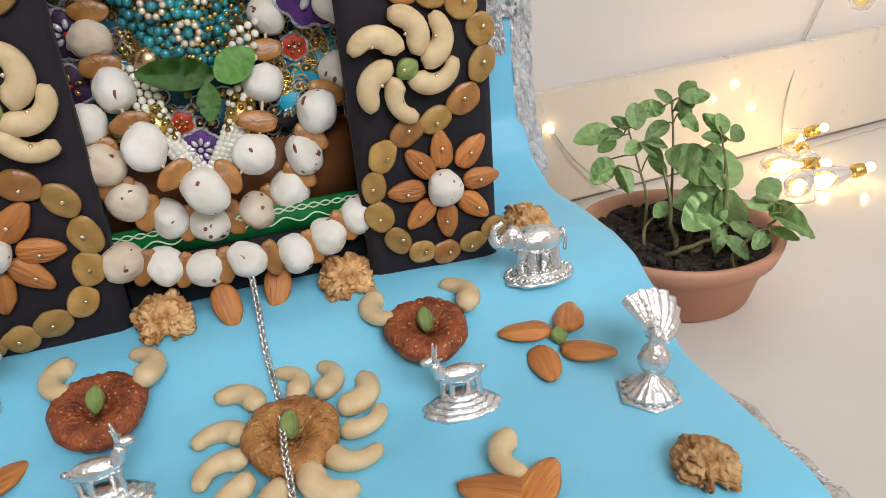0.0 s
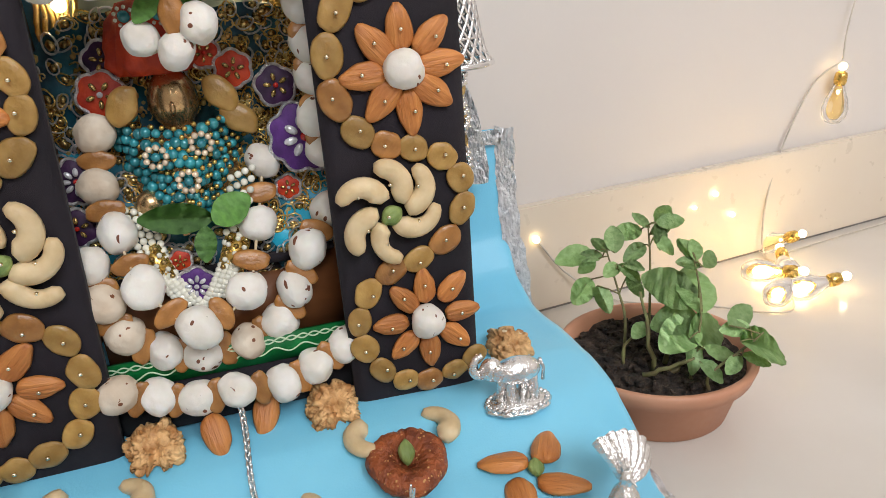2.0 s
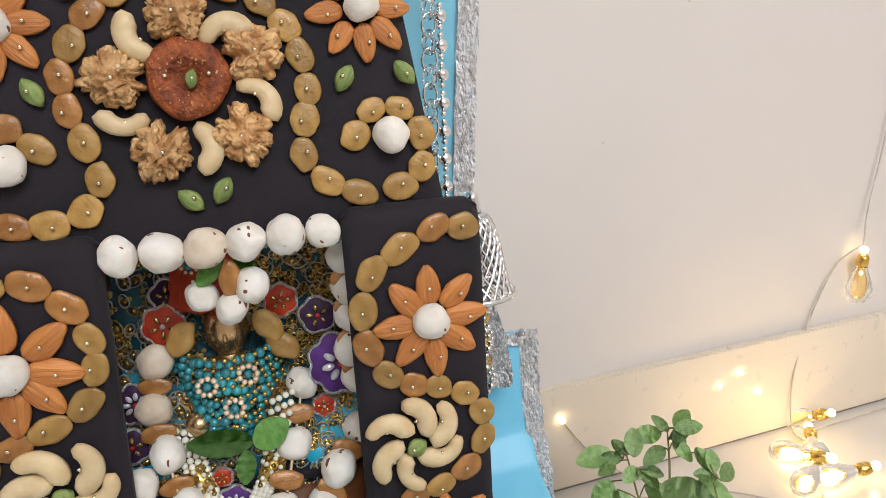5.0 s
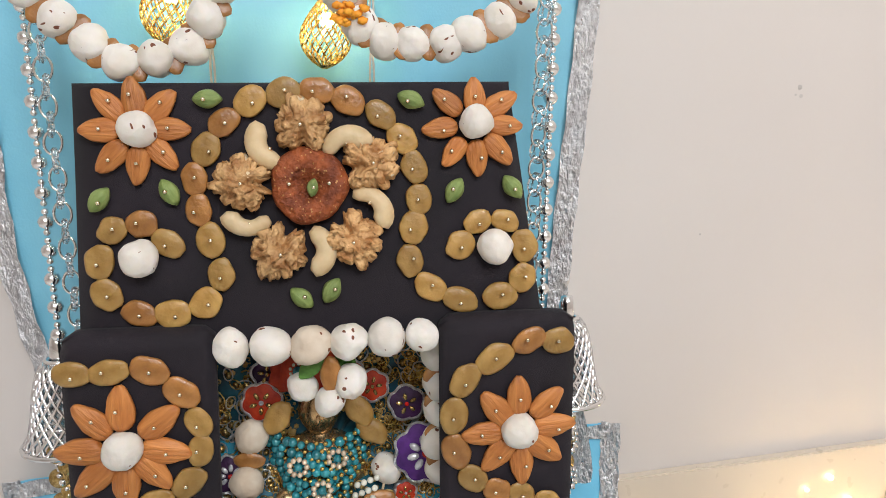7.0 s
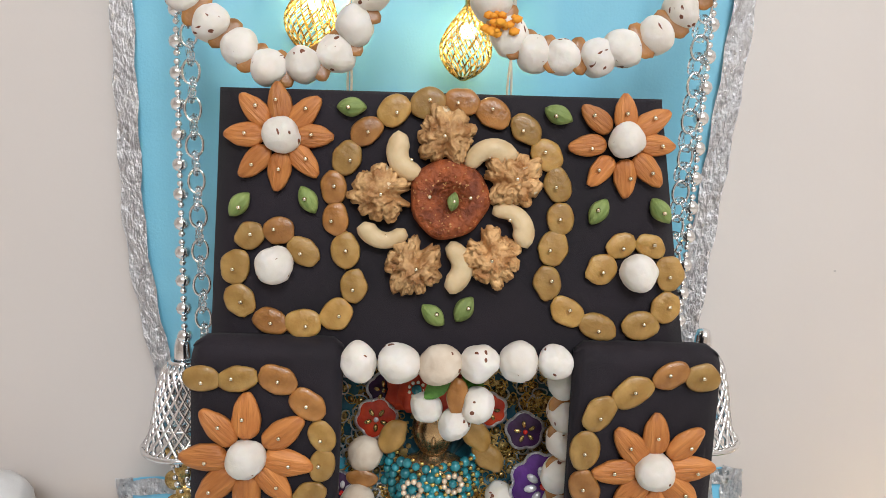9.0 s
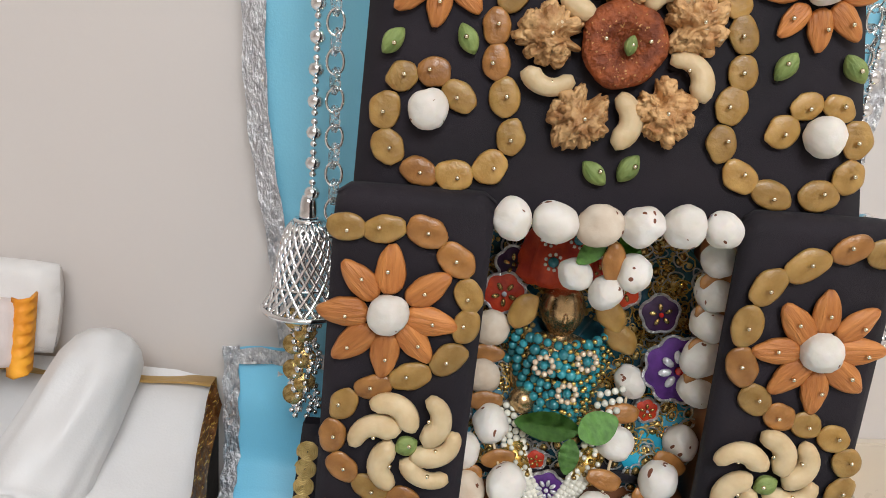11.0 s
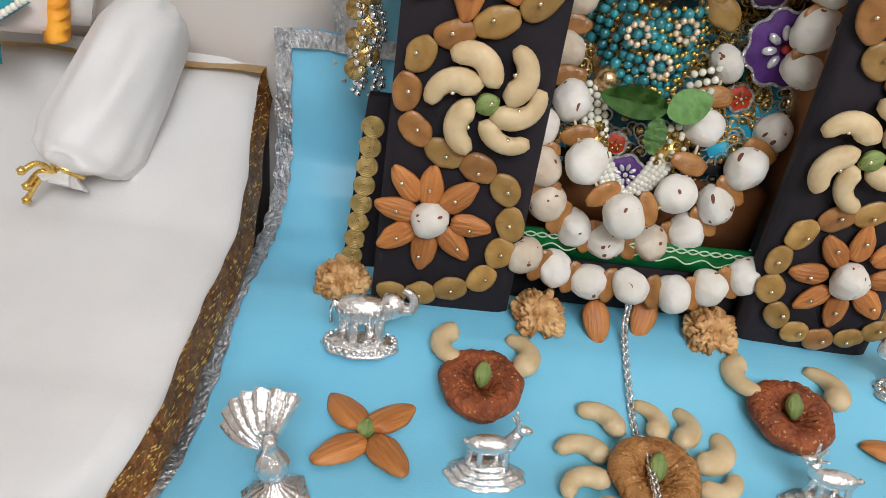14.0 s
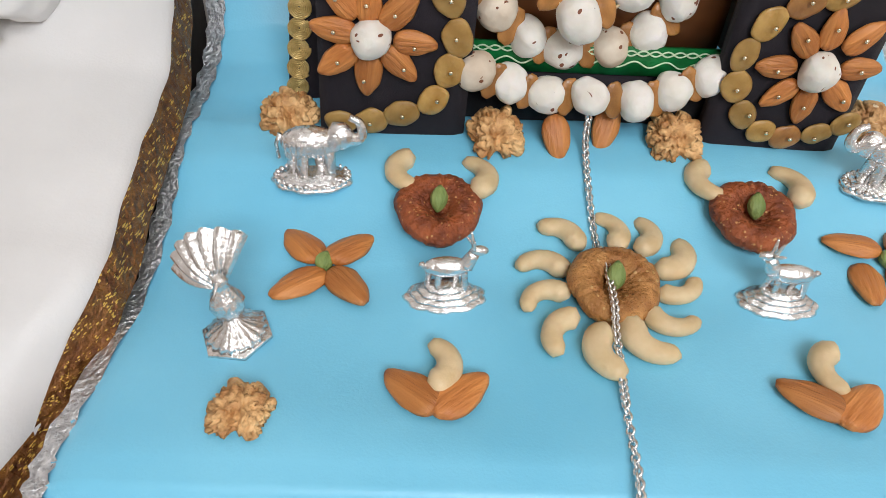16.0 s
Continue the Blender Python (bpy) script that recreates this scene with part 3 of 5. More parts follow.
bmesh.ops.recalc_face_normals(bm, faces=bm.faces)
top_panel = part("top_panel", bm, BLACK, arch)
PILLAR_N = Vector((0, -1, 0))


def on_face(board, x, z):
    return (x, panel_y(z) - 0.004, z) if board is top_panel else (x, FRONT - 0.008, z)


def normal_of(board):
    return PANEL_N if board is top_panel else PILLAR_N


def pin(board, x, z, lift):
    p = Vector(on_face(board, x, z)) + normal_of(board) * lift
    piece("pin", PINHEAD, board, Matrix.Translation(p * D))


def pinned(name, data, board, x, z, angle, size=1.0, lift=0.018, head=0.04, squash=1.0):
    p = Vector(on_face(board, x, z)) + normal_of(board) * lift
    piece(name, data, board, lay(p, angle, normal_of(board), (size, size * squash, size)))
    if head:
        pin(board, x + rng.uniform(-0.02, 0.02), z + rng.uniform(-0.015, 0.015), lift + head * size)


def raisin_chain(board, pts, size=1.0):
    for i, (x, z) in enumerate(pts):
        a, b = pts[max(i - 1, 0)], pts[min(i + 1, len(pts) - 1)]
        ang = math.degrees(math.atan2(b[1] - a[1], b[0] - a[0])) + rng.uniform(-12, 12)
        gap = math.hypot(b[0] - a[0], b[1] - a[1]) / (1 if i in (0, len(pts) - 1) else 2)
        k = max(min(gap / 0.172, 1.12), 0.8) * size
        pinned("raisin", rng.choice(RAISINS), board, x, z, ang, k, head=0.036, squash=rng.uniform(0.92, 1.1) / max(k, 0.9))


def almond_flower(board, x, z, petals, length, heart=1.0):
    """Almonds pinned round a fox nut; petals are the almonds' middles."""
    for px, pz in petals:
        a = math.degrees(math.atan2(pz - z, px - x))
        k = length / 0.25 * rng.uniform(0.95, 1.05)
        pinned("almond", rng.choice(ALMONDS), board, px, pz, a + rng.uniform(-4, 4), k, lift=0.02, head=0.05)
    pinned("fox_nut", rng.choice(FOXNUTS[:4]), board, x, z, rng.uniform(0, 360), 0.94 * heart, lift=0.05, head=0)


almond_flower(pillar_r, 1.00, 2.02, ((1.00, 2.21), (1.15, 2.16), (1.19, 2.03), (1.14, 1.90), (1.02, 1.81), (0.89, 1.88), (0.81, 2.00), (0.88, 2.14)), 0.225)
almond_flower(pillar_l, -0.97, 2.04, ((-0.97, 2.25), (-0.79, 2.17), (-0.77, 2.01), (-0.84, 1.90), (-0.98, 1.83), (-1.13, 1.88), (-1.18, 2.03), (-1.11, 2.19)), 0.24)
almond_flower(pillar_r, 1.015, 0.715, ((1.015, 0.91), (1.17, 0.88), (1.215, 0.725), (1.17, 0.58), (1.02, 0.52), (0.88, 0.58), (0.815, 0.72), (0.90, 0.855)), 0.205, 0.95)
almond_flower(pillar_l, -1.05, 0.785, ((-1.06, 0.95), (-0.92, 0.91), (-0.85, 0.76), (-0.92, 0.65), (-1.07, 0.59), (-1.21, 0.66), (-1.22, 0.81), (-1.18, 0.95)), 0.215, 0.95)
almond_flower(top_panel, -0.825, 3.57, ((-0.84, 3.72), (-0.72, 3.68), (-0.67, 3.57), (-0.72, 3.45), (-0.84, 3.40), (-0.96, 3.44), (-1.01, 3.57), (-0.96, 3.69)), 0.195, 0.92)
almond_flower(top_panel, 0.80, 3.59, ((0.80, 3.72), (0.93, 3.68), (0.96, 3.57), (0.92, 3.45), (0.81, 3.41), (0.69, 3.44), (0.62, 3.56), (0.66, 3.69)), 0.185, 0.86)

raisin_chain(pillar_r, [(1.20, 2.49), (1.05, 2.50), (0.87, 2.41), (0.72, 2.30), (0.66, 2.11), (0.67, 1.91), (0.76, 1.75), (0.89, 1.67), (1.02, 1.64), (1.16, 1.58), (1.25, 1.46), (1.25, 1.30), (1.15, 1.14),
                        (1.00, 1.06), (0.85, 1.02), (0.72, 0.92), (0.66, 0.77), (0.67, 0.61), (0.75, 0.46), (0.87, 0.37), (1.00, 0.34), (1.15, 0.37), (1.27, 0.43)])
raisin_chain(pillar_l, [(-1.18, 2.43), (-1.01, 2.43), (-0.82, 2.43), (-0.68, 2.31), (-0.61, 2.15), (-0.61, 2.00), (-0.68, 1.83), (-0.85, 1.73), (-1.02, 1.66), (-1.16, 1.56), (-1.21, 1.39), (-1.16, 1.22), (-1.02, 1.12),
                        (-0.85, 1.065), (-0.71, 0.97), (-0.66, 0.79), (-0.69, 0.63), (-0.76, 0.47), (-0.91, 0.39), (-1.06, 0.34), (-1.21, 0.33)])
raisin_chain(top_panel, [(-0.72, 3.02), (-0.84, 3.12), (-0.98, 3.09), (-1.05, 2.94), (-1.03, 2.78), (-0.88, 2.68), (-0.72, 2.67), (-0.56, 2.72), (-0.48, 2.86), (-0.52, 3.03), (-0.57, 3.18), (-0.58, 3.33), (-0.52, 3.47),
                         (-0.43, 3.60), (-0.30, 3.70), (-0.14, 3.74)])
raisin_chain(top_panel, [(0.02, 3.745), (0.17, 3.70), (0.33, 3.63), (0.43, 3.51), (0.49, 3.37), (0.51, 3.21), (0.48, 3.07), (0.46, 2.90), (0.56, 2.76), (0.71, 2.69), (0.92, 2.70), (1.04, 2.79), (1.05, 2.96),
                         (0.95, 3.09), (0.81, 3.09), (0.72, 2.97)])

for x, z, a in ((-0.50, 3.71, 0), (-1.03, 3.24, 52), (-0.70, 3.27, -62), (0.48, 3.70, -22), (0.69, 3.25, 58), (0.99, 3.26, -52), (-0.09, 2.73, -42), (0.06, 2.76, 58)):
    pinned("cardamom", rng.choice(PODS), top_panel, x, z, a, 0.95, head=0.05)
for x, z in ((-0.855, 2.955), (0.89, 2.96)):
    pinned("fox_nut", rng.choice(FOXNUTS), top_panel, x, z, 30, 0.9, lift=0.05, head=0)
for k, (x, z, a) in enumerate(((-0.05, 3.58, 0), (-0.35, 3.31, 85), (-0.19, 2.97, 155), (0.18, 3.02, 215), (0.27, 3.39, -75))):
    pinned("walnut", WALNUTS[k % 4], top_panel, x, z, a, 0.92, lift=0.03, head=0.1)
for k, (x, z, a) in enumerate(((-0.23, 3.48, 115), (0.15, 3.49, 10), (0.28, 3.19, -50), (-0.34, 3.12, 172), (0.0, 2.97, -90))):
    pinned("cashew", CASHEWS[k % 4], top_panel, x, z, a, 0.92, head=0.05)
piece("fig", fig_data(1, FIG), top_panel, lay(Vector(on_face(top_panel, -0.03, 3.29)), 0, PANEL_N, (0.93, 0.93, 0.9)), "dark red-brown dried fig")
pinned("cardamom", PODS[0], top_panel, -0.01, 3.28, 80, 0.6, lift=0.1, head=0.03)
for x, z in ((-0.12, 3.30), (0.07, 3.30)):
    pin(top_panel, x, z, 0.115)
for board, cx, cz, pts, size in ((pillar_r, 0.875, 1.33, ((0.89, 1.50), (1.02, 1.45), (1.02, 1.28), (0.84, 1.18), (0.73, 1.26), (0.73, 1.45)), 0.94),
                                 (pillar_l, -0.85, 1.385, ((-0.92, 1.545), (-0.73, 1.53), (-0.69, 1.375), (-0.755, 1.24), (-0.935, 1.26), (-1.02, 1.43)), 0.97)):
    for k, (x, z) in enumerate(pts):
        a = math.degrees(math.atan2(z - cz, x - cx))
        pinned("cashew", CASHEWS[k % 4], board, x, z, a - 145, size, head=0.05)
    pinned("cardamom", PODS[1], board, cx, cz, 30, 0.78, lift=0.05, head=0.04, squash=1.4)


# faint dents and marks on the painted wall
SCUFF = surface("grey_scuff", (0.50, 0.46, 0.43), (0.58, 0.53, 0.50), 60, 0.8)
for x, z, r in ((3.76, 3.79, 0.02), (3.78, 3.72, 0.016), (3.73, 3.73, 0.01), (2.95, 2.62, 0.009)):
    bm = bmesh.new()
    ball(bm, by_wall(x, 0.001, z), r, 2, (1.2, 0.08, 1))
    whole("wall_mark", bm, SCUFF, "small grey scuff on the painted wall", "mark", kind="structure")


# ---- inside the arch: throne, dress, idol and garlands ----
throne = thing("throne", "small wooden throne with green scroll ribbon and black plinth", "throne")
bm = bmesh.new()
box(bm, -0.62, 0.66, 0.14, 1.0, 0.26, 0.60, 0.015)
part("plinth", bm, BLACK, throne)
bm = bmesh.new()
box(bm, -0.62, 0.66, 0.125, 0.16, 0.55, 0.70, 0.006)
part("ribbon", bm, GREEN, throne, "green ribbon with pale scroll stitching")
for z, amp, ph in ((0.615, 0.016, 0.0), (0.672, 0.013, 0.6), (0.672, 0.013, 0.6 + math.pi)):
    bm = bmesh.new()
    tube(bm, [(-0.61 + 1.26 * k / 120, 0.122, z + amp * math.sin(k * (0.55 if z > 0.65 else 0.42) + ph)) for k in range(121)], 0.0045, 5)
    part("stitching", bm, SCROLL, throne)
bm = bmesh.new()
box(bm, -0.62, 0.66, 0.26, 1.0, 0.60, 0.98, 0.02)
part("seat_box", bm, WOOD, throne)
bm = bmesh.new()
box(bm, -0.60, 0.62, 0.28, 0.98, 0.98, 1.16, 0.07, 4)
part("cushion", bm, BLACK, throne, "black seat cushion")
for x, front in ((-0.74, 0.5), (0.73, 0.11)):
    bm = bmesh.new()
    box(bm, x - 0.03, x + 0.03, front, 0.92, 0.6, 2.6, 0.015)
    part("side_board", bm, WOOD, throne)
bm = bmesh.new()
box(bm, -0.66, 0.66, 0.86, 0.90, 0.9, 2.75)
part("back_cloth", bm, surface("pale_green_satin", (0.42, 0.52, 0.44), (0.52, 0.60, 0.50), 8, 0.4, bump=0.2), throne, "pale green satin lining")
for x0, x1 in ((-0.64, -0.46), (0.44, 0.62)):
    for k in range(7):
        x = x0 + (x1 - x0) * k / 6
        bm = bmesh.new()
        tube(bm, [(x + 0.012 * math.sin(z * 24 + k), 0.80 + 0.008 * math.cos(z * 24), z) for z in [2.0 + 0.04 * j for j in range(18)]], 0.014, 6)
        part("gold_cord", bm, GOLDTHREAD, throne)

# small warm lamps tucked behind the arch beside the gold cords
# the left lamp is an added fill that turns the lining golden
for x, z in ((0.47, 2.44), (-0.52, 2.40), (0.655, 1.30)):
    lamp = thing("arch_lamp", "small lit warm lamp behind the arch, left one added as fill", "lamp", group="arch lamps")
    bm = bmesh.new()
    ball(bm, (x, 0.76, z), 0.038, 2)
    part("glass", bm, LED, lamp)
    bm = bmesh.new()
    tube(bm, [(x, 0.77, z + 0.02), (x + 0.01, 0.8, z + 0.12), (x, 0.82, z + 0.25)], 0.01, 6)
    part("wire", bm, WIRE, lamp)

# left outer trim: a dark strip set with coiled gold discs
strip = thing("trim_strip", "dark upright strip set with coiled gold thread discs", "trim")
bm = bmesh.new()
rows = []
for k in range(11):
    z = 0.25 + 0.1 * k
    x = -1.475 + 0.105 * (z - 0.3)
    rows.append([(x - 0.05, 0.36, z), (x - 0.05, 0.285, z), (-1.27, 0.285, z), (-1.27, 0.36, z), (x - 0.05, 0.36, z)])
sheet(bm, rows)
part("board", bm, BLACK, strip)
bm = bmesh.new()
tube(bm, [((0.004 + 0.0095 * a / 6.283) * math.cos(a), (0.004 + 0.0095 * a / 6.283) * math.sin(a), 0.004 * math.sin(a * 9)) for a in [0.35 * k for k in range(105)]], 0.006, 5)
COIL = mesh_of("coiled_disc", bm, GOLDTHREAD)
for k in range(8):
    z = 0.33 + 0.108 * k
    piece("coiled_disc", COIL, strip, lay((-1.475 + 0.105 * (z - 0.3), 0.278, z), 40 * k, (0, -1, 0.1)))

# round embroidered dress spread out behind and below the idol
dress = thing("embroidered_dress", "teal embroidered deity dress with sequins and velvet flowers", "dress")
CX, CZ = 0.0, 1.62


def spread(a):
    """The dress fills the arch: a circle drawn out towards its corners."""
    return 1 + 0.30 * math.sin(2 * a) ** 2 * (1 if math.sin(a) > 0 else 0.5)


def dress_y(x, z):
    return 0.68 - 0.34 * smooth_step(1.75, 1.1, z) + 0.03 * math.sin(9 * math.atan2(z - CZ, x - CX))


bm = bmesh.new()
rows = []
for i in range(19):
    r = 0.02 + 0.68 * i / 18
    rows.append([(CX + r * spread(a) * math.cos(a) * 0.97, dress_y(CX + r * spread(a) * math.cos(a), CZ + r * spread(a) * math.sin(a)), CZ + r * spread(a) * math.sin(a) * 0.98) for a in [2 * math.pi * k / 72 for k in range(73)]])
sheet(bm, rows)
part("skirt", bm, TEAL, dress)

TURQ = surface("turquoise_satin", (0.0, 0.22, 0.36), (0.01, 0.36, 0.52), 50, 0.42, bump=0.3, bump_scale=400, sheen=0.1)
for a0, a1 in ((-1.0, 0.10), (3.05, 4.1)):
    bm = bmesh.new()
    rows = []
    for i in range(7):
        r = 0.46 + 0.235 * i / 6
        row = []
        for k in range(25):
            a = a0 + (a1 - a0) * k / 24
            x, z = CX + r * spread(a) * math.cos(a) * 0.97, CZ + r * spread(a) * math.sin(a) * 0.98
            row.append((x, dress_y(x, z) - 0.007, z))
        rows.append(row)
    sheet(bm, rows)
    part("hem", bm, TURQ, dress, "bright turquoise satin hem")
bm = bmesh.new()
ball(bm, (0, 0, 0), 0.022, 1, (1, 0.75, 0.4))
SEQ = mesh_of("sequin", bm, SEQUIN)
bm = bmesh.new()
tube(bm, [(0.034 * math.cos(a) * (1 + 0.18 * math.cos(a)), 0.022 * math.sin(a), 0) for a in [2 * math.pi * k / 12 for k in range(12)]], 0.004, 4, True)
RIMLOOP = mesh_of("thread_loop", bm, GOLD)
bm = bmesh.new()
tube(bm, [(0.034 * math.cos(a) * (1 + 0.18 * math.cos(a)), 0.022 * math.sin(a), 0) for a in [2 * math.pi * k / 12 for k in range(12)]], 0.004, 4, True)
SILVERLOOP = mesh_of("thread_loop", bm, LACE)


def dress_at(r, a):
    r *= spread(a)
    x, z = CX + r * math.cos(a) * 0.97, CZ + r * math.sin(a) * 0.98
    return Vector((x, dress_y(x, z) - 0.014, z))


rng2 = random.Random(11)
for k in range(280):
    a = 2 * math.pi * k / 93 + rng2.uniform(-0.03, 0.03)
    r = rng2.choice((0.67, 0.67, 0.62, 0.57, 0.52, 0.47, 0.40)) + rng2.uniform(-0.02, 0.02)
    p = dress_at(r, a)
    ang = math.degrees(a) + rng2.choice((35, -35, 90)) + rng2.uniform(-20, 20)
    size = rng2.uniform(1.05, 1.6)
    piece("sequin", SEQ, dress, lay(p, ang, (0, -1, 0.15), (size,) * 3))
    piece("thread_loop", RIMLOOP if a < math.pi else SILVERLOOP, dress, lay(p, ang, (0, -1, 0.15), (size,) * 3))


for k in range(190):
    a = rng2.uniform(-0.9, math.pi + 0.9)
    r = rng2.uniform(0.24, 0.62)
    p, ang, size = dress_at(r, a), rng2.uniform(0, 180), rng2.uniform(0.85, 1.35)
    piece("sequin", SEQ, dress, lay(p, ang, (0, -1, 0.15), (size,) * 3))
    piece("thread_loop", RIMLOOP, dress, lay(p, ang, (0, -1, 0.15), (size,) * 3))


# the close-set rest of the gold thread work over the upper half
bm = bmesh.new()
for k in range(620):
    a = rng2.uniform(-0.9, math.pi + 0.9)
    p = dress_at(rng2.uniform(0.2, 0.69), a) + Vector((0, 0.004, 0))
    if k % 3:
        ball(bm, p, rng2.uniform(0.010, 0.02), 1, (1, 0.5, 1))
    else:
        t0, s = rng2.uniform(0, 6.28), rng2.uniform(0.02, 0.05)
        tube(bm, [p + Vector((s * (0.3 + 0.1 * j) * math.cos(t0 + 0.8 * j), 0, s * (0.3 + 0.1 * j) * math.sin(t0 + 0.8 * j))) for j in range(9)], 0.005, 4)
tagged(part("gold_embroidery", bm, GOLDTHREAD, dress, "dense gold thread and bead embroidery"), kind="stuff")


def velvet_flower(p, radius, petals, material, heart, seed, crystal=False):
    """A scalloped velvet patch with a silver thread edge and set stones."""
    bm = bmesh.new()
    ring = []
    for k in range(petals * 8):
        a = 2 * math.pi * k / (petals * 8)
        r = radius * (0.86 + 0.14 * abs(math.sin(a * petals / 2 + seed)))
        ring.append((r * math.cos(a), r * math.sin(a)))
    mid = bm.verts.new((0, 0, 0.012))
    outer = [bm.verts.new((x, y, 0)) for x, y in ring]
    inner = [bm.verts.new((x * 0.7, y * 0.7, 0.014)) for x, y in ring]
    m = len(ring)
    for k in range(m):
        bm.faces.new((outer[k], outer[(k + 1) % m], inner[(k + 1) % m], inner[k]))
        bm.faces.new((inner[k], inner[(k + 1) % m], mid))
    patch = part("flower_patch", bm, material, dress)
    patch.matrix_basis = lay(p, 0, (0, -1, 0.12))
    bm = bmesh.new()
    tube(bm, [(x, y, 0.004) for x, y in ring], 0.009, 5, True)
    part("thread_edge", bm, LACE, patch)
    bm = bmesh.new()
    ball(bm, (0, 0, 0.03), radius * 0.13, 2)
    part("stone", bm, heart, patch)
    for k in range(8 if crystal else 5):
        a = 2 * math.pi * k / (8 if crystal else 5) + seed
        bm = bmesh.new()
        d = radius * 0.40
        ball(bm, (0, 0, 0), radius * 0.2, 2, (1, 0.58, 0.5))
        st = part("crystal_petal", bm, CRYSTAL if crystal else SEQUIN, patch)
        st.matrix_basis = pose(d * math.cos(a) * D, d * math.sin(a) * D, 0.026 * D, 0, 0, math.degrees(a))


velvet_flower(Vector((0.55, 0.42, 1.67)), 0.19, 8, PURPLE, RUBY, 0.2, True)
velvet_flower(Vector((0.45, 0.55, 1.93)), 0.11, 5, PLUM, RUBY, 0.5)
velvet_flower(Vector((0.25, 0.60, 2.03)), 0.10, 6, RED, SEQUIN, 0.1)
velvet_flower(Vector((-0.40, 0.58, 1.97)), 0.12, 6, RED, CRYSTAL, 0.9)
velvet_flower(Vector((-0.36, 0.62, 2.13)), 0.10, 5, PLUM, SEQUIN, 0.4)
velvet_flower(Vector((0.43, 0.46, 1.40)), 0.07, 6, RED, CRYSTAL, 0.4)
velvet_flower(Vector((-0.58, 0.46, 1.58)), 0.12, 8, PLUM, RUBY, 0.7, True)
velvet_flower(Vector((-0.62, 0.40, 1.36)), 0.10, 6, PLUM, RUBY, 0.3)
velvet_flower(Vector((-0.17, 0.30, 1.14)), 0.06, 5, RED, SEQUIN, 0.2)
velvet_flower(Vector((-0.11, 0.22, 1.02)), 0.10, 6, PURPLE, CRYSTAL, 0.6, True)
velvet_flower(Vector((0.12, 0.62, 2.12)), 0.08, 5, RED, RUBY, 0.8)

# idol: one plain brass figure
bm = bmesh.new()
ball(bm, (0, 0, 0.45), 0.138, 4, (0.92, 0.95, 1.18))
for v in bm.verts:
    if v.co.z < 0.42:
        v.co.x *= 1 - 0.55 * (0.42 - v.co.z) / 0.18 * 0.5
ball(bm, (0, -0.128, 0.43), 0.022, 2, (0.7, 0.8, 1.8))
ball(bm, (0, 0, 0.24), 0.1, 2, (0.8, 0.8, 1.3))
ball(bm, (0, 0.02, 0.05), 0.26, 3, (1.1, 0.7, 1.0))
ball(bm, (-0.19, -0.2, -0.02), 0.075, 3, (1, 1, 1))
ball(bm, (0.2, -0.18, -0.1), 0.07, 3)
ball(bm, (0, 0.0, -0.25), 0.3, 3, (1.1, 0.7, 0.5))
whole("deity_idol", bm, BRASS, "small polished brass idol seated on the throne", "statue", (-0.07, 0.60, 1.45))

turban = thing("turban", "vermilion beaded turban on the brass idol", "turban")
bm = bmesh.new()
lathe(bm, [(0.15, 0), (0.18, 0.05), (0.17, 0.14), (0.14, 0.26), (0.09, 0.34), (0.01, 0.36)], 72, lambda a, i: 1 + 0.07 * math.sin(9 * a + i) + 0.05 * math.sin(17 * a - 2 * i))
for v in bm.verts:
    v.co = Vector((v.co.x * 1.2 - 0.13, v.co.y + 0.62, v.co.z + 2.05))
part("cap", bm, RED, turban)
for x, z in ((-0.17, 2.2), (-0.05, 2.33), (-0.2, 2.33)):
    bm = bmesh.new()
    ball(bm, (x, 0.45, z), 0.03, 2)
    bead = part("bead", bm, TEALBEAD, turban)
    bm = bmesh.new()
    for k in range(9):
        ball(bm, (x + 0.043 * math.cos(k * 0.698), 0.452, z + 0.043 * math.sin(k * 0.698)), 0.011, 1)
    part("bead_ring", bm, PEARL, bead)

collar = thing("beaded_collar", "turquoise bead collar with gold flower medallions", "necklace")
bm = bmesh.new()
ball(bm, (0, 0, 0), 0.027, 2)
TBEAD = mesh_of("bead", bm, TEALBEAD)
bm = bmesh.new()
ball(bm, (0, 0, 0), 0.015, 1)
GBEAD = mesh_of("gold_bead", bm, GOLD)
for i in range(9):
    for j in range(14):
        u = -1 + 2 * (j + 0.5 * (i % 2)) / 13
        x = -0.08 + u * (0.33 - 0.018 * i) + rng2.uniform(-0.012, 0.012)
        z = 1.83 - 0.052 * i - 0.05 * (1 - u * u) - 0.02 * abs(u) + rng2.uniform(-0.012, 0.012)
        if (x + 0.07) ** 2 + (z - 1.92) ** 2 < 0.145 ** 2 or (i > 6 and abs(u) > 0.8):
            continue
        y = 0.36 + 0.26 * u * u - 0.012 * i
        piece("bead", TBEAD, collar, pose(x * D, y * D, z * D) @ Matrix.Scale(rng2.uniform(0.8, 1.2), 4))
        piece("gold_bead", GBEAD, collar, pose((x + 0.033) * D, (y - 0.01) * D, (z + 0.025) * D))
bm = bmesh.new()
ball(bm, (0, 0, 0), 0.0165, 2)
STONE = mesh_of("stone", bm, surface("champagne_stone", (0.75, 0.55, 0.36), (0.92, 0.78, 0.6), 200, 0.12, 0.5, bump=0))
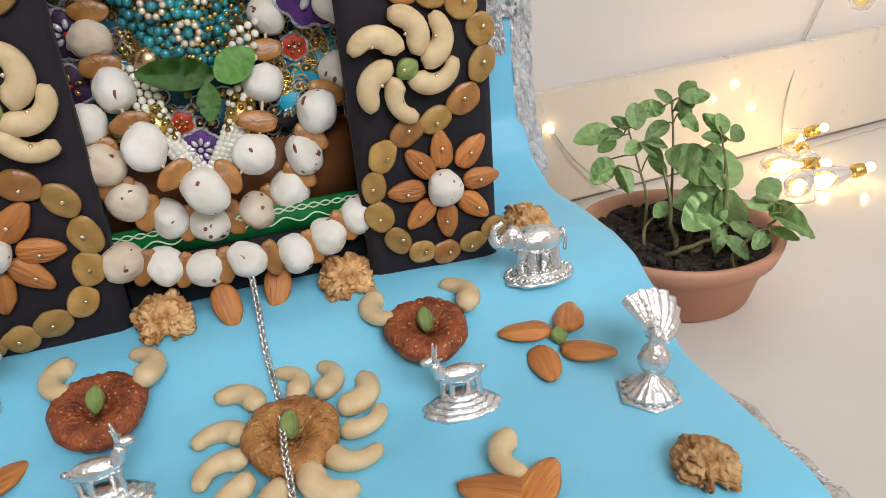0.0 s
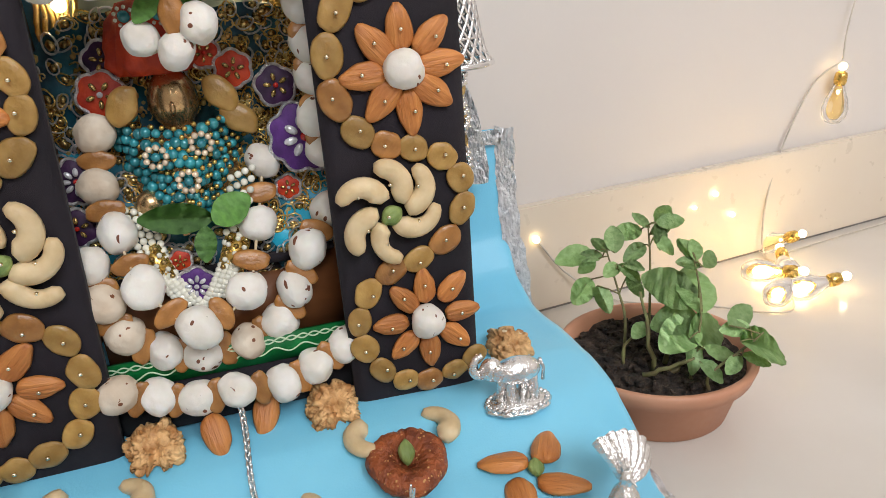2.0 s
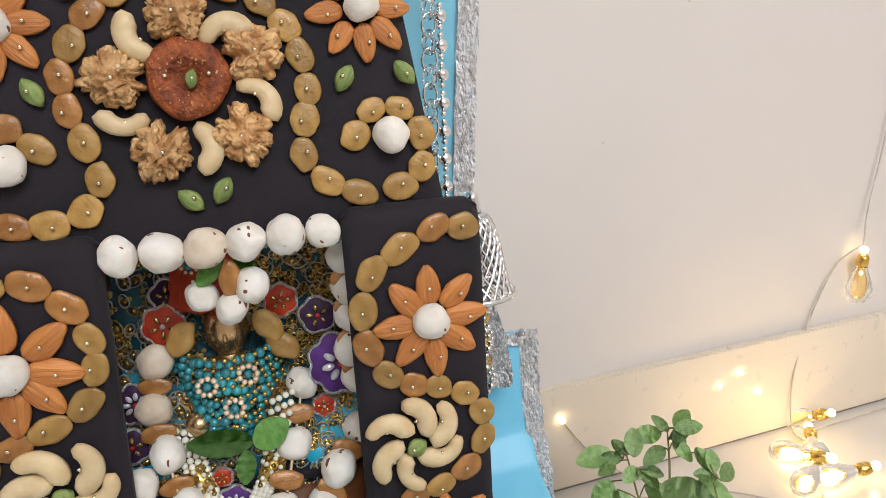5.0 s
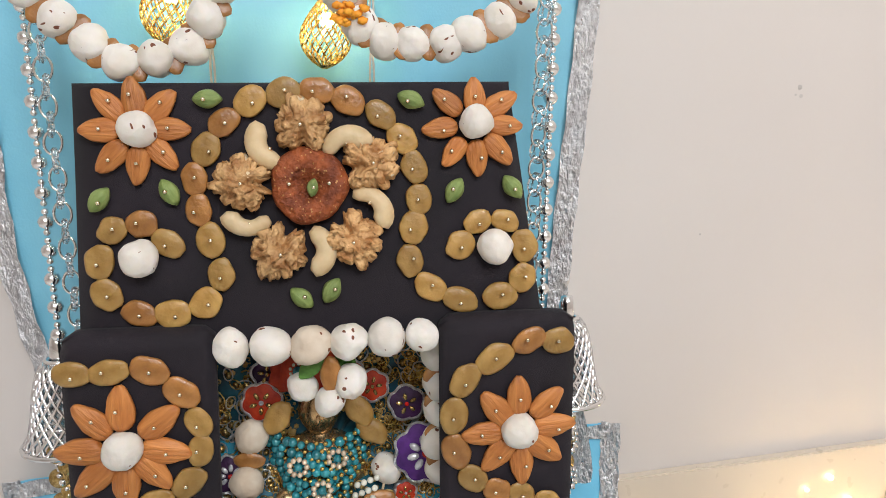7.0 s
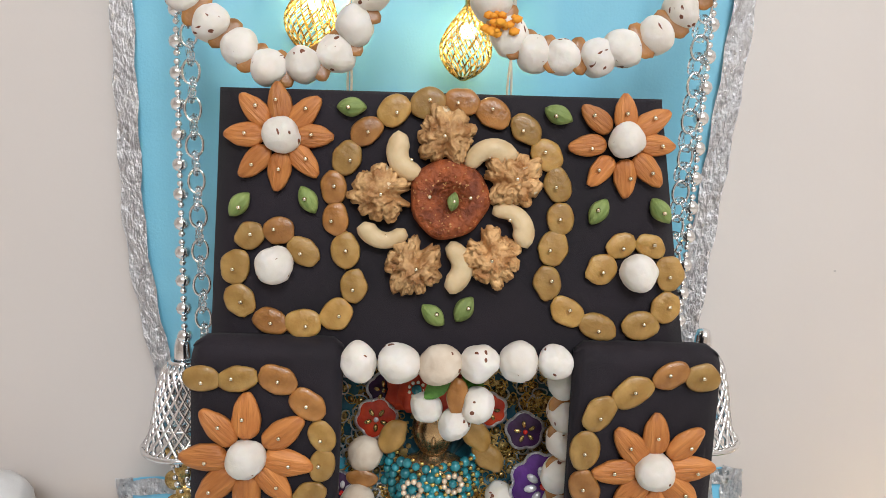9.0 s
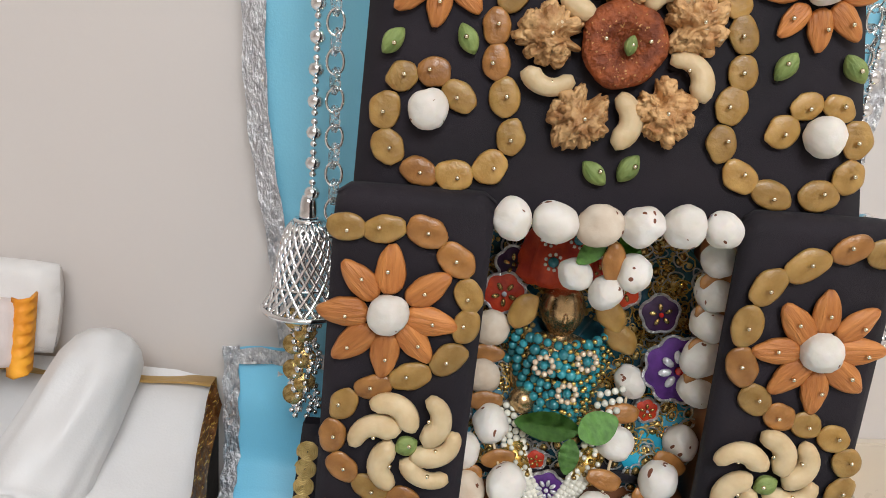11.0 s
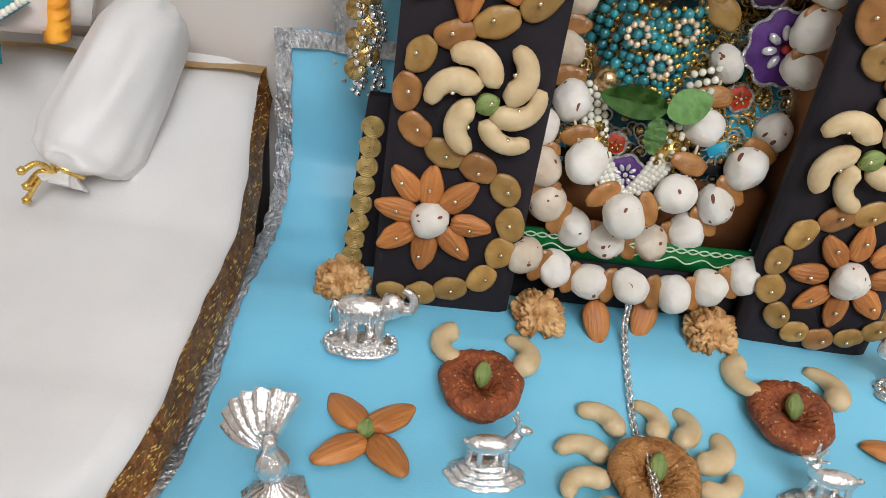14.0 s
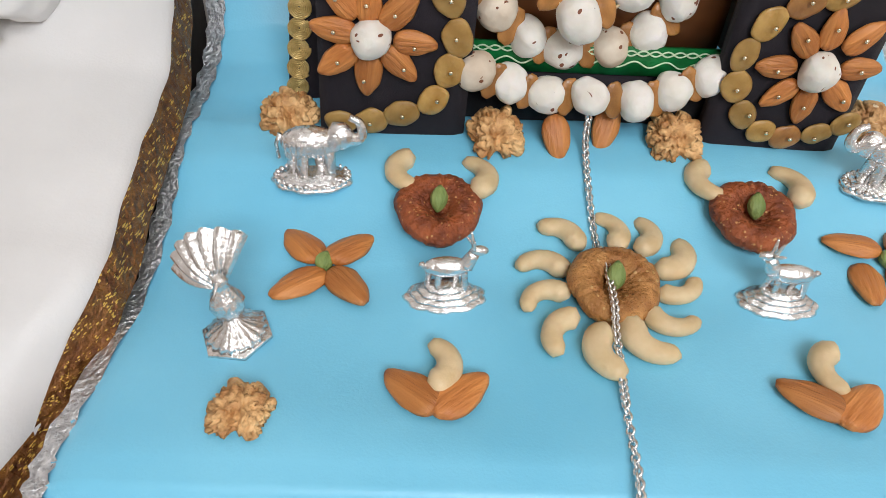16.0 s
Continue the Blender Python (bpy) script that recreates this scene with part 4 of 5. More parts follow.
for x, y, z in ((-0.18, 0.33, 1.68), (0.04, 0.33, 1.72), (-0.05, 0.29, 1.55)):
    bm = bmesh.new()
    ball(bm, (x, y - 0.02, z), 0.024, 2)
    med = part("medallion", bm, TEALBEAD, collar)
    for k in range(9):
        piece("stone", STONE, med, pose((x + 0.048 * math.cos(k * 0.698)) * D, (y - 0.02) * D, (z + 0.048 * math.sin(k * 0.698)) * D))
for x, z in ((-0.27, 1.86), (0.15, 1.87)):
    bm = bmesh.new()
    ball(bm, (x, 0.50, z), 0.03, 2)
    part("earring", bm, TEALBEAD, collar)

# pearl strands with gold clasps
bm = bmesh.new()
ball(bm, (0, 0, 0), 0.0195, 2)
PEARLS = mesh_of("pearl", bm, PEARL)


def pearl_band(name, top, clasp, tip, rows_n):
    band = thing(name, "four-row pearl strand with a gold stone-set clasp", "necklace", group="pearl strands")
    for k in range(rows_n):
        off = (k - (rows_n - 1) / 2) * 0.04
        for a, b, n in ((Vector(top), Vector(clasp), 8), (Vector(clasp), Vector(tip), 11)):
            if (a - b).length < 0.05:
                continue
            side = Vector((1, 0, 0.35 if a.x > b.x else -0.35)).normalized()
            for j in range(n):
                t = (j + 0.5) / n
                p = a.lerp(b, t) + side * off + Vector((0, -0.03 * math.sin(math.pi * t), 0))
                piece("pearl", PEARLS, band, Matrix.Translation(p * D))
    ang = math.degrees(math.atan2(tip[2] - top[2], tip[0] - top[0]))
    bm = bmesh.new()
    box(bm, -0.10, 0.10, -0.065, 0.065, -0.02, 0.012, 0.012)
    c = part("clasp", bm, GOLD, band)
    c.matrix_basis = lay(Vector(clasp) + Vector((0, -0.02, 0)), ang, (0, -1, 0.2))
    for i in range(5):
        for j in range(3):
            bm = bmesh.new()
            ball(bm, (-0.08 + 0.04 * i, -0.04 + 0.04 * j, 0.02), 0.016, 1)
            part("stone", bm, PEARL if (i + j) % 2 else SEQUIN, c)


pearl_band("pearl_strand", (-0.33, 0.38, 1.42), (-0.28, 0.27, 1.15), (-0.14, 0.2, 0.92), 4)
pearl_band("pearl_strand", (0.21, 0.38, 1.56), (0.10, 0.27, 1.15), (-0.05, 0.2, 0.92), 4)


# ---- leaves ----
def leaf_data(fold=0.14, curl=0.12, material=LEAF):
    """A pointed oval leaf along x, one long, with a folded midrib and scalloped veins."""
    bm = bmesh.new()
    rows = []
    for i in range(13):
        t = i / 12
        w = 0.30 * math.sin(math.pi * min(t * 0.97 + 0.015, 1)) ** 0.62 * (1.05 - 0.2 * t)
        rows.append([(t, w * s, fold * abs(s) * w * 2 - curl * t * t + 0.02 * math.sin(t * 26) * abs(s)) for s in (-1, -0.75, -0.4, 0, 0.4, 0.75, 1)])
    sheet(bm, rows)
    bmesh.ops.solidify(bm, geom=list(bm.faces), thickness=0.012)
    return mesh_of("leaf", bm, material)


LEAVES = [leaf_data(0.14, 0.12), leaf_data(0.2, 0.25), leaf_data(0.08, 0.02)]
BASIL_DARK = surface("dark_basil_leaf", (0.09, 0.23, 0.035), (0.15, 0.36, 0.06), 60, 0.5, bump=0.1, bump_scale=200, vary=0.1)
OFFER = leaf_data(0.06, 0.04, BASIL_DARK)


def offered_leaf(p, length, angle, normal=(0.1, -1, 0.4), data=None):
    ob = new("basil_leaf", data or OFFER)
    ob.matrix_basis = lay(p, angle, normal, (length,) * 3)
    return tagged(ob, "fresh green basil leaf laid on the idol's dress", "leaf", "offered basil leaves")


offered_leaf((0.03, 0.24, 1.36), 0.34, 174, (0.2, -1, 0.3)).scale = (0.35, 0.27, 0.3)
offered_leaf((0.03, 0.22, 1.34), 0.2, 28, (-0.2, -1, 0.5)).scale = (0.22, 0.30, 0.22)
offered_leaf((-0.01, 0.20, 1.33), 0.17, -98, (0, -1, 0.5)).scale = (0.18, 0.19, 0.18)

# ---- garlands of fox nuts and raisins ----
STRING = surface("cotton_string", (0.55, 0.42, 0.25), (0.7, 0.58, 0.4), 200, 0.8)


def garland(label, pts, size=1.0, tan=(), seed=0, between=True, sizes=()):
    g = thing("garland", label, "garland", group="fox nut garlands")
    r = random.Random(seed)
    bm = bmesh.new()
    tube(bm, spline(pts, 4), 0.008, 5)
    part("string", bm, STRING, g)
    for i, p in enumerate(pts):
        data = r.choice(TANNUTS) if i in tan else (FOXNUTS[i % 6])
        k = sizes[i] if sizes else size * r.uniform(0.93, 1.07)
        m = Matrix.Translation(Vector(p) * D) @ Euler((r.uniform(0, 6), r.uniform(0, 6), r.uniform(0, 6))).to_matrix().to_4x4() @ Matrix.Diagonal((k, k * r.uniform(0.9, 1.12), k, 1))
        piece("fox_nut", data, g, m)
        if between and i + 1 < len(pts):
            a, b = Vector(p), Vector(pts[i + 1])
            if (a - b).length < 0.13:
                continue
            d = b - a
            ang = math.degrees(math.atan2(d.z, d.x)) + 90 + r.uniform(-15, 15)
            q = (a + b) / 2 + Vector((r.uniform(-0.01, 0.01), -0.02, r.uniform(-0.02, 0.01)))
            piece("raisin", r.choice(AMBERS), g, lay(q, ang, (d.x * 0.8, -1 + abs(d.x), 0.2 + d.z * 0.5), (0.98, 0.78, 0.8)))
    return g


garland("white fox nuts strung in a row across the arch", [(-0.44, 0.02, 2.51), (-0.25, 0.02, 2.505), (-0.05, 0.0, 2.51), (0.14, 0.0, 2.52), (0.33, 0.0, 2.53), (0.505, 0.02, 2.53)], 1.0, (2,), 3, False, (0.94, 1.0, 1.02, 0.97, 1.0, 0.86))
garland("fox nut and amber raisin garland round the idol's neck", [(-0.46, 0.50, 1.79), (-0.485, 0.41, 1.55), (-0.43, 0.28, 1.34), (-0.34, 0.08, 1.11), (-0.12, 0.0, 0.88), (0.13, 0.1, 0.99), (0.24, 0.29, 1.28), (0.32, 0.46, 1.56)], 1.02, (0, 1), 5)
garland("long fox nut and amber raisin garland over the throne", [(-0.57, 0.2, 1.22), (-0.54, 0.13, 1.05), (-0.48, 0.13, 0.86), (-0.315, 0.14, 0.72), (-0.145, 0.15, 0.665), (0.09, 0.16, 0.68), (0.27, 0.2, 0.745), (0.37, 0.19, 0.92), (0.47, 0.21, 1.12), (0.61, 0.36, 1.27)], 1.0, (1, 2, 5), 8)
garland("fox nut garland hanging behind the arch pillar", [(0.63, 0.34, 1.60), (0.625, 0.32, 1.79), (0.62, 0.3, 1.98), (0.62, 0.29, 2.15), (0.61, 0.28, 2.32)], 0.98, (), 9)
garland("fox nut and raisin garland along the throne's plinth", [(-0.56, 0.02, 0.60), (-0.39, 0.06, 0.52), (-0.2, 0.04, 0.475), (0.0, 0.0, 0.50), (0.23, 0.01, 0.475), (0.41, 0.04, 0.525), (0.58, 0.06, 0.60)], 0.98, (0,), 12)
garland("small fox nut cluster on the idol's turban", [(-0.11, 0.12, 2.24), (0.03, 0.06, 2.185), (0.14, 0.04, 2.29)], 0.86, (), 14, False)
offered_leaf((-0.0, 0.08, 2.43), 0.17, -135, (0, -1, 0.2))
offered_leaf((0.07, 0.08, 2.45), 0.15, -50, (0, -1, 0.2))
ob = new("raisin", AMBERS[0])
ob.matrix_basis = lay((0.04, 0.03, 2.34), 85, (0, -1, 0.1), (1.0, 0.8, 1))
tagged(ob, "amber raisin hung above the turban", "raisin")
for x, y, z, ang in ((-0.30, 0.46, 1.92, 60), (0.17, 0.48, 1.93, -55), (0.24, 0.48, 1.80, -40)):
    ob = new("raisin", RAISINS[1])
    ob.matrix_basis = lay((x, y, z), ang, (0, -1, 0.1), (1.15, 1.05, 1.5))
    tagged(ob, "plump golden raisin tucked beside the idol's head", "raisin", "golden raisins")
garland("fox nut and raisin swag on the blue backdrop", [(-1.32, 0.3, 4.22), (-1.19, 0.3, 4.09), (-1.05, 0.29, 3.98), (-0.91, 0.28, 3.89), (-0.75, 0.28, 3.91), (-0.59, 0.3, 3.96), (-0.50, 0.3, 4.10), (-0.42, 0.3, 4.24), (-0.36, 0.3, 4.4)], 0.95, (), 21)
garland("fox nut and raisin swag on the blue backdrop", [(0.08, 0.3, 4.37), (0.15, 0.3, 4.22), (0.24, 0.3, 4.07), (0.36, 0.29, 3.99), (0.50, 0.28, 3.975), (0.67, 0.28, 3.98), (0.79, 0.28, 4.02), (0.94, 0.29, 4.09), (1.06, 0.3, 4.21), (1.16, 0.3, 4.36)], 0.95, (), 22)

bm = bmesh.new()
rm = random.Random(3)
for k in range(40):
    an, rr = rm.uniform(0, 6.28), rm.uniform(0.0, 0.06)
    ball(bm, (rr * 1.5 * math.cos(an), rm.uniform(-0.03, 0.03), rr * math.sin(an)), rm.uniform(0.015, 0.03), 1, (1, 0.4, 0.7))
whole("marigold_petals", bm, ORANGE, "bunch of orange marigold petals on the swag", "petals", (0.19, 0.2, 4.12))

# ---- hanging chains and bells ----
bm = bmesh.new()
ball(bm, (0, 0, 0), 0.041, 2)
BIG_BEAD = mesh_of("bead", bm, CHROME)
bm = bmesh.new()
ball(bm, (0, 0, 0), 0.019, 2)
SMALL_BEAD = mesh_of("bead", bm, CHROME)
bm = bmesh.new()
tube(bm, [(0.042 * math.cos(a), 0, 0.062 * math.sin(a)) for a in [2 * math.pi * k / 20 for k in range(20)]], 0.008, 6, True)
RING = mesh_of("ring", bm, CHROME)
bm = bmesh.new()
tube(bm, [(0, 0.045 * math.cos(a), 0.055 * math.sin(a)) for a in [2 * math.pi * k / 14 for k in range(14)]], 0.018, 6, True)
CRYSTAL_RING = mesh_of("crystal_ring", bm, GLASS, False)


def bead_chain(top, bottom):
    c = thing("bead_chain", "hanging silver bead chain in front of the backdrop", "chain", group="bead chains")
    a, b = Vector(top), Vector(bottom)
    length, d, i = (b - a).length, 0.0, 0
    while d < length:
        big = i % 3 == 0
        piece("bead", BIG_BEAD if big else SMALL_BEAD, c, Matrix.Translation(a.lerp(b, d / length) * D))
        d += 0.056 if big or i % 3 == 2 else 0.044
        i += 1


def ring_chain(top, bottom):
    c = thing("crystal_chain", "hanging chain of chrome and crystal rings", "chain", group="crystal chains")
    a, b = Vector(top), Vector(bottom)
    n = int((b - a).length / 0.092)
    for i in range(n):
        p = a.lerp(b, i / n)
        piece("crystal_ring" if i % 2 else "ring", CRYSTAL_RING if i % 2 else RING, c, Matrix.Translation(p * D) @ pose(0, 0, 0, 0, 4 * (i % 3), 25 if i % 2 else 8 * (i % 4)))


bead_chain((-1.42, 0.5, 4.8), (-1.45, 0.5, 2.42))
bead_chain((1.30, 0.5, 4.8), (1.25, 0.5, 2.4))
ring_chain((-1.37, 0.48, 4.8), (-1.33, 0.48, 2.2))
ring_chain((1.26, 0.48, 4.8), (1.16, 0.48, 2.4))


def bell(x, y, z):
    b = thing("bell_hanging", "silver lattice bell ornament with bead tassels", "bell", (x, y, z + 0.085), group="bell ornaments")
    b.scale = (0.92, 0.92, 0.88)
    prof = [(0.05, 0.56), (0.10, 0.53), (0.135, 0.45), (0.16, 0.34), (0.18, 0.2), (0.205, 0.08), (0.25, 0.0)]

    def radius(h):
        for (r0, z0), (r1, z1) in zip(prof, prof[1:]):
            if z1 <= h <= z0:
                return r0 + (r1 - r0) * (z0 - h) / (z0 - z1)
        return prof[-1][0]

    bm = bmesh.new()
    n = 20
    for k in range(n):
        for way in (1, -1):
            tube(bm, [(radius(h) * math.cos(a), radius(h) * math.sin(a), h) for h, a in [(0.54 * (1 - j / 16), 2 * math.pi * k / n + way * j / 16 * 1.75) for j in range(17)]], 0.0135, 5)
    part("lattice", bm, CHROME, b)
    for r, h, w in ((0.25, 0.0, 0.018), (0.19, 0.16, 0.009), (0.125, 0.45, 0.012), (0.07, 0.55, 0.016)):
        bm = bmesh.new()
        tube(bm, [(r * math.cos(a), r * math.sin(a), h) for a in [2 * math.pi * k / 40 for k in range(40)]], w, 7, True)
        part("rim", bm, CHROME, b)
    bm = bmesh.new()
    lathe(bm, [(0.05, 0.55), (0.052, 0.58), (0.046, 0.66), (0.036, 0.70), (0.01, 0.71)], 20)
    part("cap", bm, CHROME, b)
    bm = bmesh.new()
    for k in range(6):
        a0 = k * 1.05
        for j in range(17):
            ball(bm, (0.07 * math.cos(a0) + (0.02 * math.sin(j)), 0.07 * math.sin(a0), 0.02 - 0.046 * j), 0.022 if j % 3 else 0.03, 1)
    part("bead_tassel", bm, CHROME, b)
    for k in range(7):
        bm = bmesh.new()
        lathe(bm, [(0.005, -0.008), (0.062, -0.006), (0.066, 0), (0.062, 0.006), (0.005, 0.008)], 18)
        c = part("coin", bm, SEQUIN, b, "gold sequin coin")
        c.matrix_basis = pose((-0.06 + 0.07 * (k % 2)) * D, -0.06 * D, (-0.06 - 0.085 * k) * D, 80, 15 * (k % 3), 25 * (k % 2) - 10)


bell(-1.47, 0.52, 1.74)
bell(1.41, 0.52, 1.86)

# ---- lights on wires ----
def mesh_bulb(at, turn, label):
    """A teardrop of woven gold wire round a warm lamp."""
    b = thing("string_bulb", label, "bulb", at, turn, "string bulbs")

    def rad(h):
        return 0.13 * math.sin(math.pi * min(max((h + 0.02) / 0.42, 0), 1) ** 1.45) ** 0.75 + 0.012

    bm = bmesh.new()
    for k in range(18):
        for way in (1, -1):
            tube(bm, [(rad(h) * math.cos(a), rad(h) * math.sin(a), -h) for h, a in [(0.40 * j / 14, 2 * math.pi * k / 18 + way * j / 14 * 1.9) for j in range(15)]], 0.0042, 4)
    part("wire_mesh", bm, GOLD, b)
    bm = bmesh.new()
    lathe(bm, [(0.03, -0.02), (0.035, 0.05), (0.03, 0.12), (0.008, 0.13)], 14)
    part("socket", bm, GOLD, b)
    bm = bmesh.new()
    ball(bm, (0, 0, -0.14), 0.04, 2)
    part("lamp", bm, LED_TOP, b)


mesh_bulb((-0.74, 0.74, 4.40), (0, 12, 0), "lit gold wire-mesh bulb against the backdrop")
mesh_bulb((0.07, 0.74, 4.28), (0, 5, 0), "lit gold wire-mesh bulb against the backdrop")
for x in (-0.56, 0.33):
    w = thing("lamp_wire", "thin clear twisted lamp wire down the backdrop", "wire", group="lamp wires")
    for ph in (0, math.pi):
        bm = bmesh.new()
        tube(bm, [(x + 0.011 * math.cos(9 * z + ph) + 0.03 * math.sin(z * 1.3), 0.8 + 0.011 * math.sin(9 * z + ph), z) for z in [3.5 + 0.05 * k for k in range(34)]], 0.007, 5)
        part("strand", bm, WIRE, w)


def glass_bulb(at, turn, lit):
    b = thing("string_bulb", "amber glass string bulb with gold cap" + (", glowing" if lit else ", unlit"), "bulb", at, turn, "string bulbs")
    bm = bmesh.new()
    lathe(bm, [(0.045, 0.0), (0.062, -0.06), (0.10, -0.15), (0.12, -0.24), (0.11, -0.32), (0.07, -0.38), (0.01, -0.40)], 24)
    g = part("glass", bm, AMBERGLASS, b)
    g.visible_shadow = False
    bm = bmesh.new()
    lathe(bm, [(0.052, -0.01), (0.06, 0.02), (0.058, 0.07), (0.05, 0.10), (0.02, 0.12)], 18)
    part("cap", bm, GOLD, b)
    bm = bmesh.new()
    ball(bm, (0, 0, 0.16), 0.04, 2)
    ball(bm, (0, 0, -0.08), 0.028, 1)
    if lit:
        ball(bm, (0, 0, -0.21), 0.085, 3, (1, 1, 1.35))
    part("lamp", bm, LED if lit else LED_SOFT, b)


glass_bulb(by_wall(5.84, 0.12, 1.16), (4, 0, 0), False)
glass_bulb((5.25, 2.0, -0.27), (60, 0, 20), False)
glass_bulb((4.98, 1.75, -0.33), (78, 0, 150), True)
glass_bulb((4.68, 1.30, -0.33), (80, 0, 115), True)
glass_bulb((4.75, 1.45, -0.32), (76, 0, 30), True)
glass_bulb((4.95, 1.15, -0.33), (80, 0, 80), True)

wire = thing("string_light_wire", "thin clear wire of the string lights on wall and floor", "wire")
for pts in ([by_wall(6.3, 0.04, 3.6), by_wall(6.05, 0.06, 2.3), by_wall(5.9, 0.08, 1.7), by_wall(5.84, 0.12, 1.38)], [by_wall(5.84, 0.12, 1.38), by_wall(5.55, 0.05, 1.16), by_wall(5.22, 0.06, 0.57), by_wall(5.03, 0.12, 0.03), (5.02, 2.05, -0.40), (5.0, 1.85, -0.43)],
            [(4.8, 1.45, -0.43), (4.45, 1.0, -0.43), (4.2, 1.05, -0.43), (3.9, 1.3, -0.43), (3.2, 1.75, -0.42), (2.75, 1.80, -0.1), by_wall(2.46, 0.12, 0.27)],
            [(5.2, 2.0, -0.43), (6.2, 2.15, -0.43), (7.4, 2.3, -0.43), (8.6, 2.5, -0.43)]):
    bm = bmesh.new()
    tube(bm, spline(pts, 8), 0.009, 6)
    part("strand", bm, WIRE, wire)
for x, z, r in ((4.39, 0.31, 0.026), (4.15, 0.22, 0.02), (4.62, 0.06, 0.026), (2.46, 0.27, 0.032)):
    bm = bmesh.new()
    ball(bm, by_wall(x, 0.12, z), r, 2)
    part("small_lamp", bm, LED_SOFT, wire)

# ---- offerings laid on the cloth ----
NUTS = "nuts laid out on the blue cloth"


def on_cloth(name, data, x, y, angle, label, category, size=1.0, lift=0.02, tilt=(0, 0, 1), group=NUTS, scale=None):
    ob = new(name, data)
    ob.matrix_basis = lay((x, y, table_height(y) + lift), angle, tilt, scale or (size,) * 3)
    return tagged(ob, label, category, group)


def laid_fig(x, y, seed, material, label):
    f = on_cloth("dried_fig", fig_data(seed, material), x, y, 20 * seed, label, "fig", 1.0, 0.03, (0.02, -0.24, 1))
    on_cloth("cardamom_pod", PODS[seed % 3], x, y - 0.005, 85, "green cardamom pod standing in a dried fig", "cardamom", 0.85, 0.14, (0.1, -0.6, 0.6))
    return f


laid_fig(-0.72, -0.50, 1, FIG, "dark brown wrinkled dried fig on blue cloth")
laid_fig(0.75, -0.48, 2, FIG, "dark brown wrinkled dried fig on blue cloth")
laid_fig(0.05, -0.87, 3, FIG_PALE, "golden brown dried fig ringed by cashews")
for k, (x, y) in enumerate(((-0.15, -0.57), (-0.25, -0.73), (-0.26, -0.92), (-0.20, -1.12), (-0.02, -1.22), (0.16, -1.16), (0.28, -1.04), (0.36, -0.85), (0.36, -0.67), (0.24, -0.56), (0.09, -0.54))):
    a = math.degrees(math.atan2(y + 0.88, x - 0.05))
    on_cloth("cashew", CASHEWS[k % 4], x, y, a - 160, "pale cashew kernel ringing the golden fig", "cashew", 1.04 if k in (3, 4, 5, 8) else 0.92, 0.012)
for x, y, a in ((-0.89, -0.31, 95), (-0.53, -0.31, -80), (0.56, -0.305, 95), (0.98, -0.30, -80)):
    on_cloth("cashew", CASHEWS[int(abs(a)) % 3], x, y, a, "pale cashew kernel set like a horn beside a fig", "cashew", 1.06, 0.012)
for pts, mid in ((((-1.33, -0.66, 132), (-1.11, -0.67, 42), (-1.32, -0.89, 218), (-1.10, -0.89, -48)), (-1.22, -0.76)), (((1.215, -0.565, 165), (1.47, -0.54, 62), (1.47, -0.76, -28), (1.24, -0.77, -98)), (1.37, -0.64))):
    for k, (x, y, a) in enumerate(pts):
        on_cloth("almond", ALMONDS[k], x, y, a, "brown almond of a four-petal flower on the cloth", "almond", 1.06, 0.03)
    on_cloth("cardamom_pod", PODS[0], mid[0], mid[1], 80, "green cardamom pod at the heart of an almond flower", "cardamom", 0.66, 0.05, (0, -0.5, 0.7), scale=(0.66, 0.9, 0.8))
for pts in (((-0.80, -1.43, 142), (-0.62, -1.44, 42)), ((0.73, -1.41, 148), (0.91, -1.44, 42))):
    for k, (x, y, a) in enumerate(pts):
        on_cloth("almond", ALMONDS[k + 1], x, y, a, "brown almond of a small butterfly shape on the cloth", "almond", 1.1, 0.03)
on_cloth("cashew", CASHEWS[1], -0.70, -1.31, -90, "pale cashew above two almonds", "cashew", 0.95, 0.02)
on_cloth("cashew", CASHEWS[2], 0.85, -1.28, 80, "pale cashew above two almonds", "cashew", 0.95, 0.02)
for k, (x, y, a, s) in enumerate(((-1.42, -1.55, 0, 0.80), (1.52, -1.59, -10, 0.88), (-1.48, 0.04, 30, 1.0), (-0.44, -0.055, 0, 0.98), (0.46, -0.03, 10, 1.0), (1.56, 0.17, 20, 0.95))):
    on_cloth("walnut", WALNUTS[k % 4], x, y, a, "golden-brown walnut half lying on the cloth", "walnut", s, 0.035, (0.1 * (k % 2), -0.35 if k > 1 else 0, 0.9))
on_cloth("almond", ALMONDS[0], -0.14, -0.075, -80, "brown almond propped below the garland", "almond", 0.95, 0.04, (0, -0.8, 0.6))
on_cloth("almond", ALMONDS[2], 0.11, 0.0, -105, "brown almond propped below the garland", "almond", 0.95, 0.05, (0, -0.8, 0.6))


# ---- silver figurines, one mesh each ----
def scalloped(bm, rx, ry, steps, lobes, z0=0.0):
    """A stepped base with a scalloped outline."""
    for i in range(steps):
        k = 1 - 0.17 * i
        prof = [(1.0 * k, z0 + 0.022 * i), (1.02 * k, z0 + 0.022 * i + 0.01), (0.95 * k, z0 + 0.022 * (i + 1)), (0.02, z0 + 0.022 * (i + 1) + 0.002)]
        n0 = len(bm.verts)
        lathe(bm, prof, 60, lambda a, j: 0.93 + 0.07 * abs(math.sin(a * lobes / 2)) * 1.2)
        bm.verts.ensure_lookup_table()
        for v in list(bm.verts)[n0:]:
            v.co.x *= rx
            v.co.y *= ry


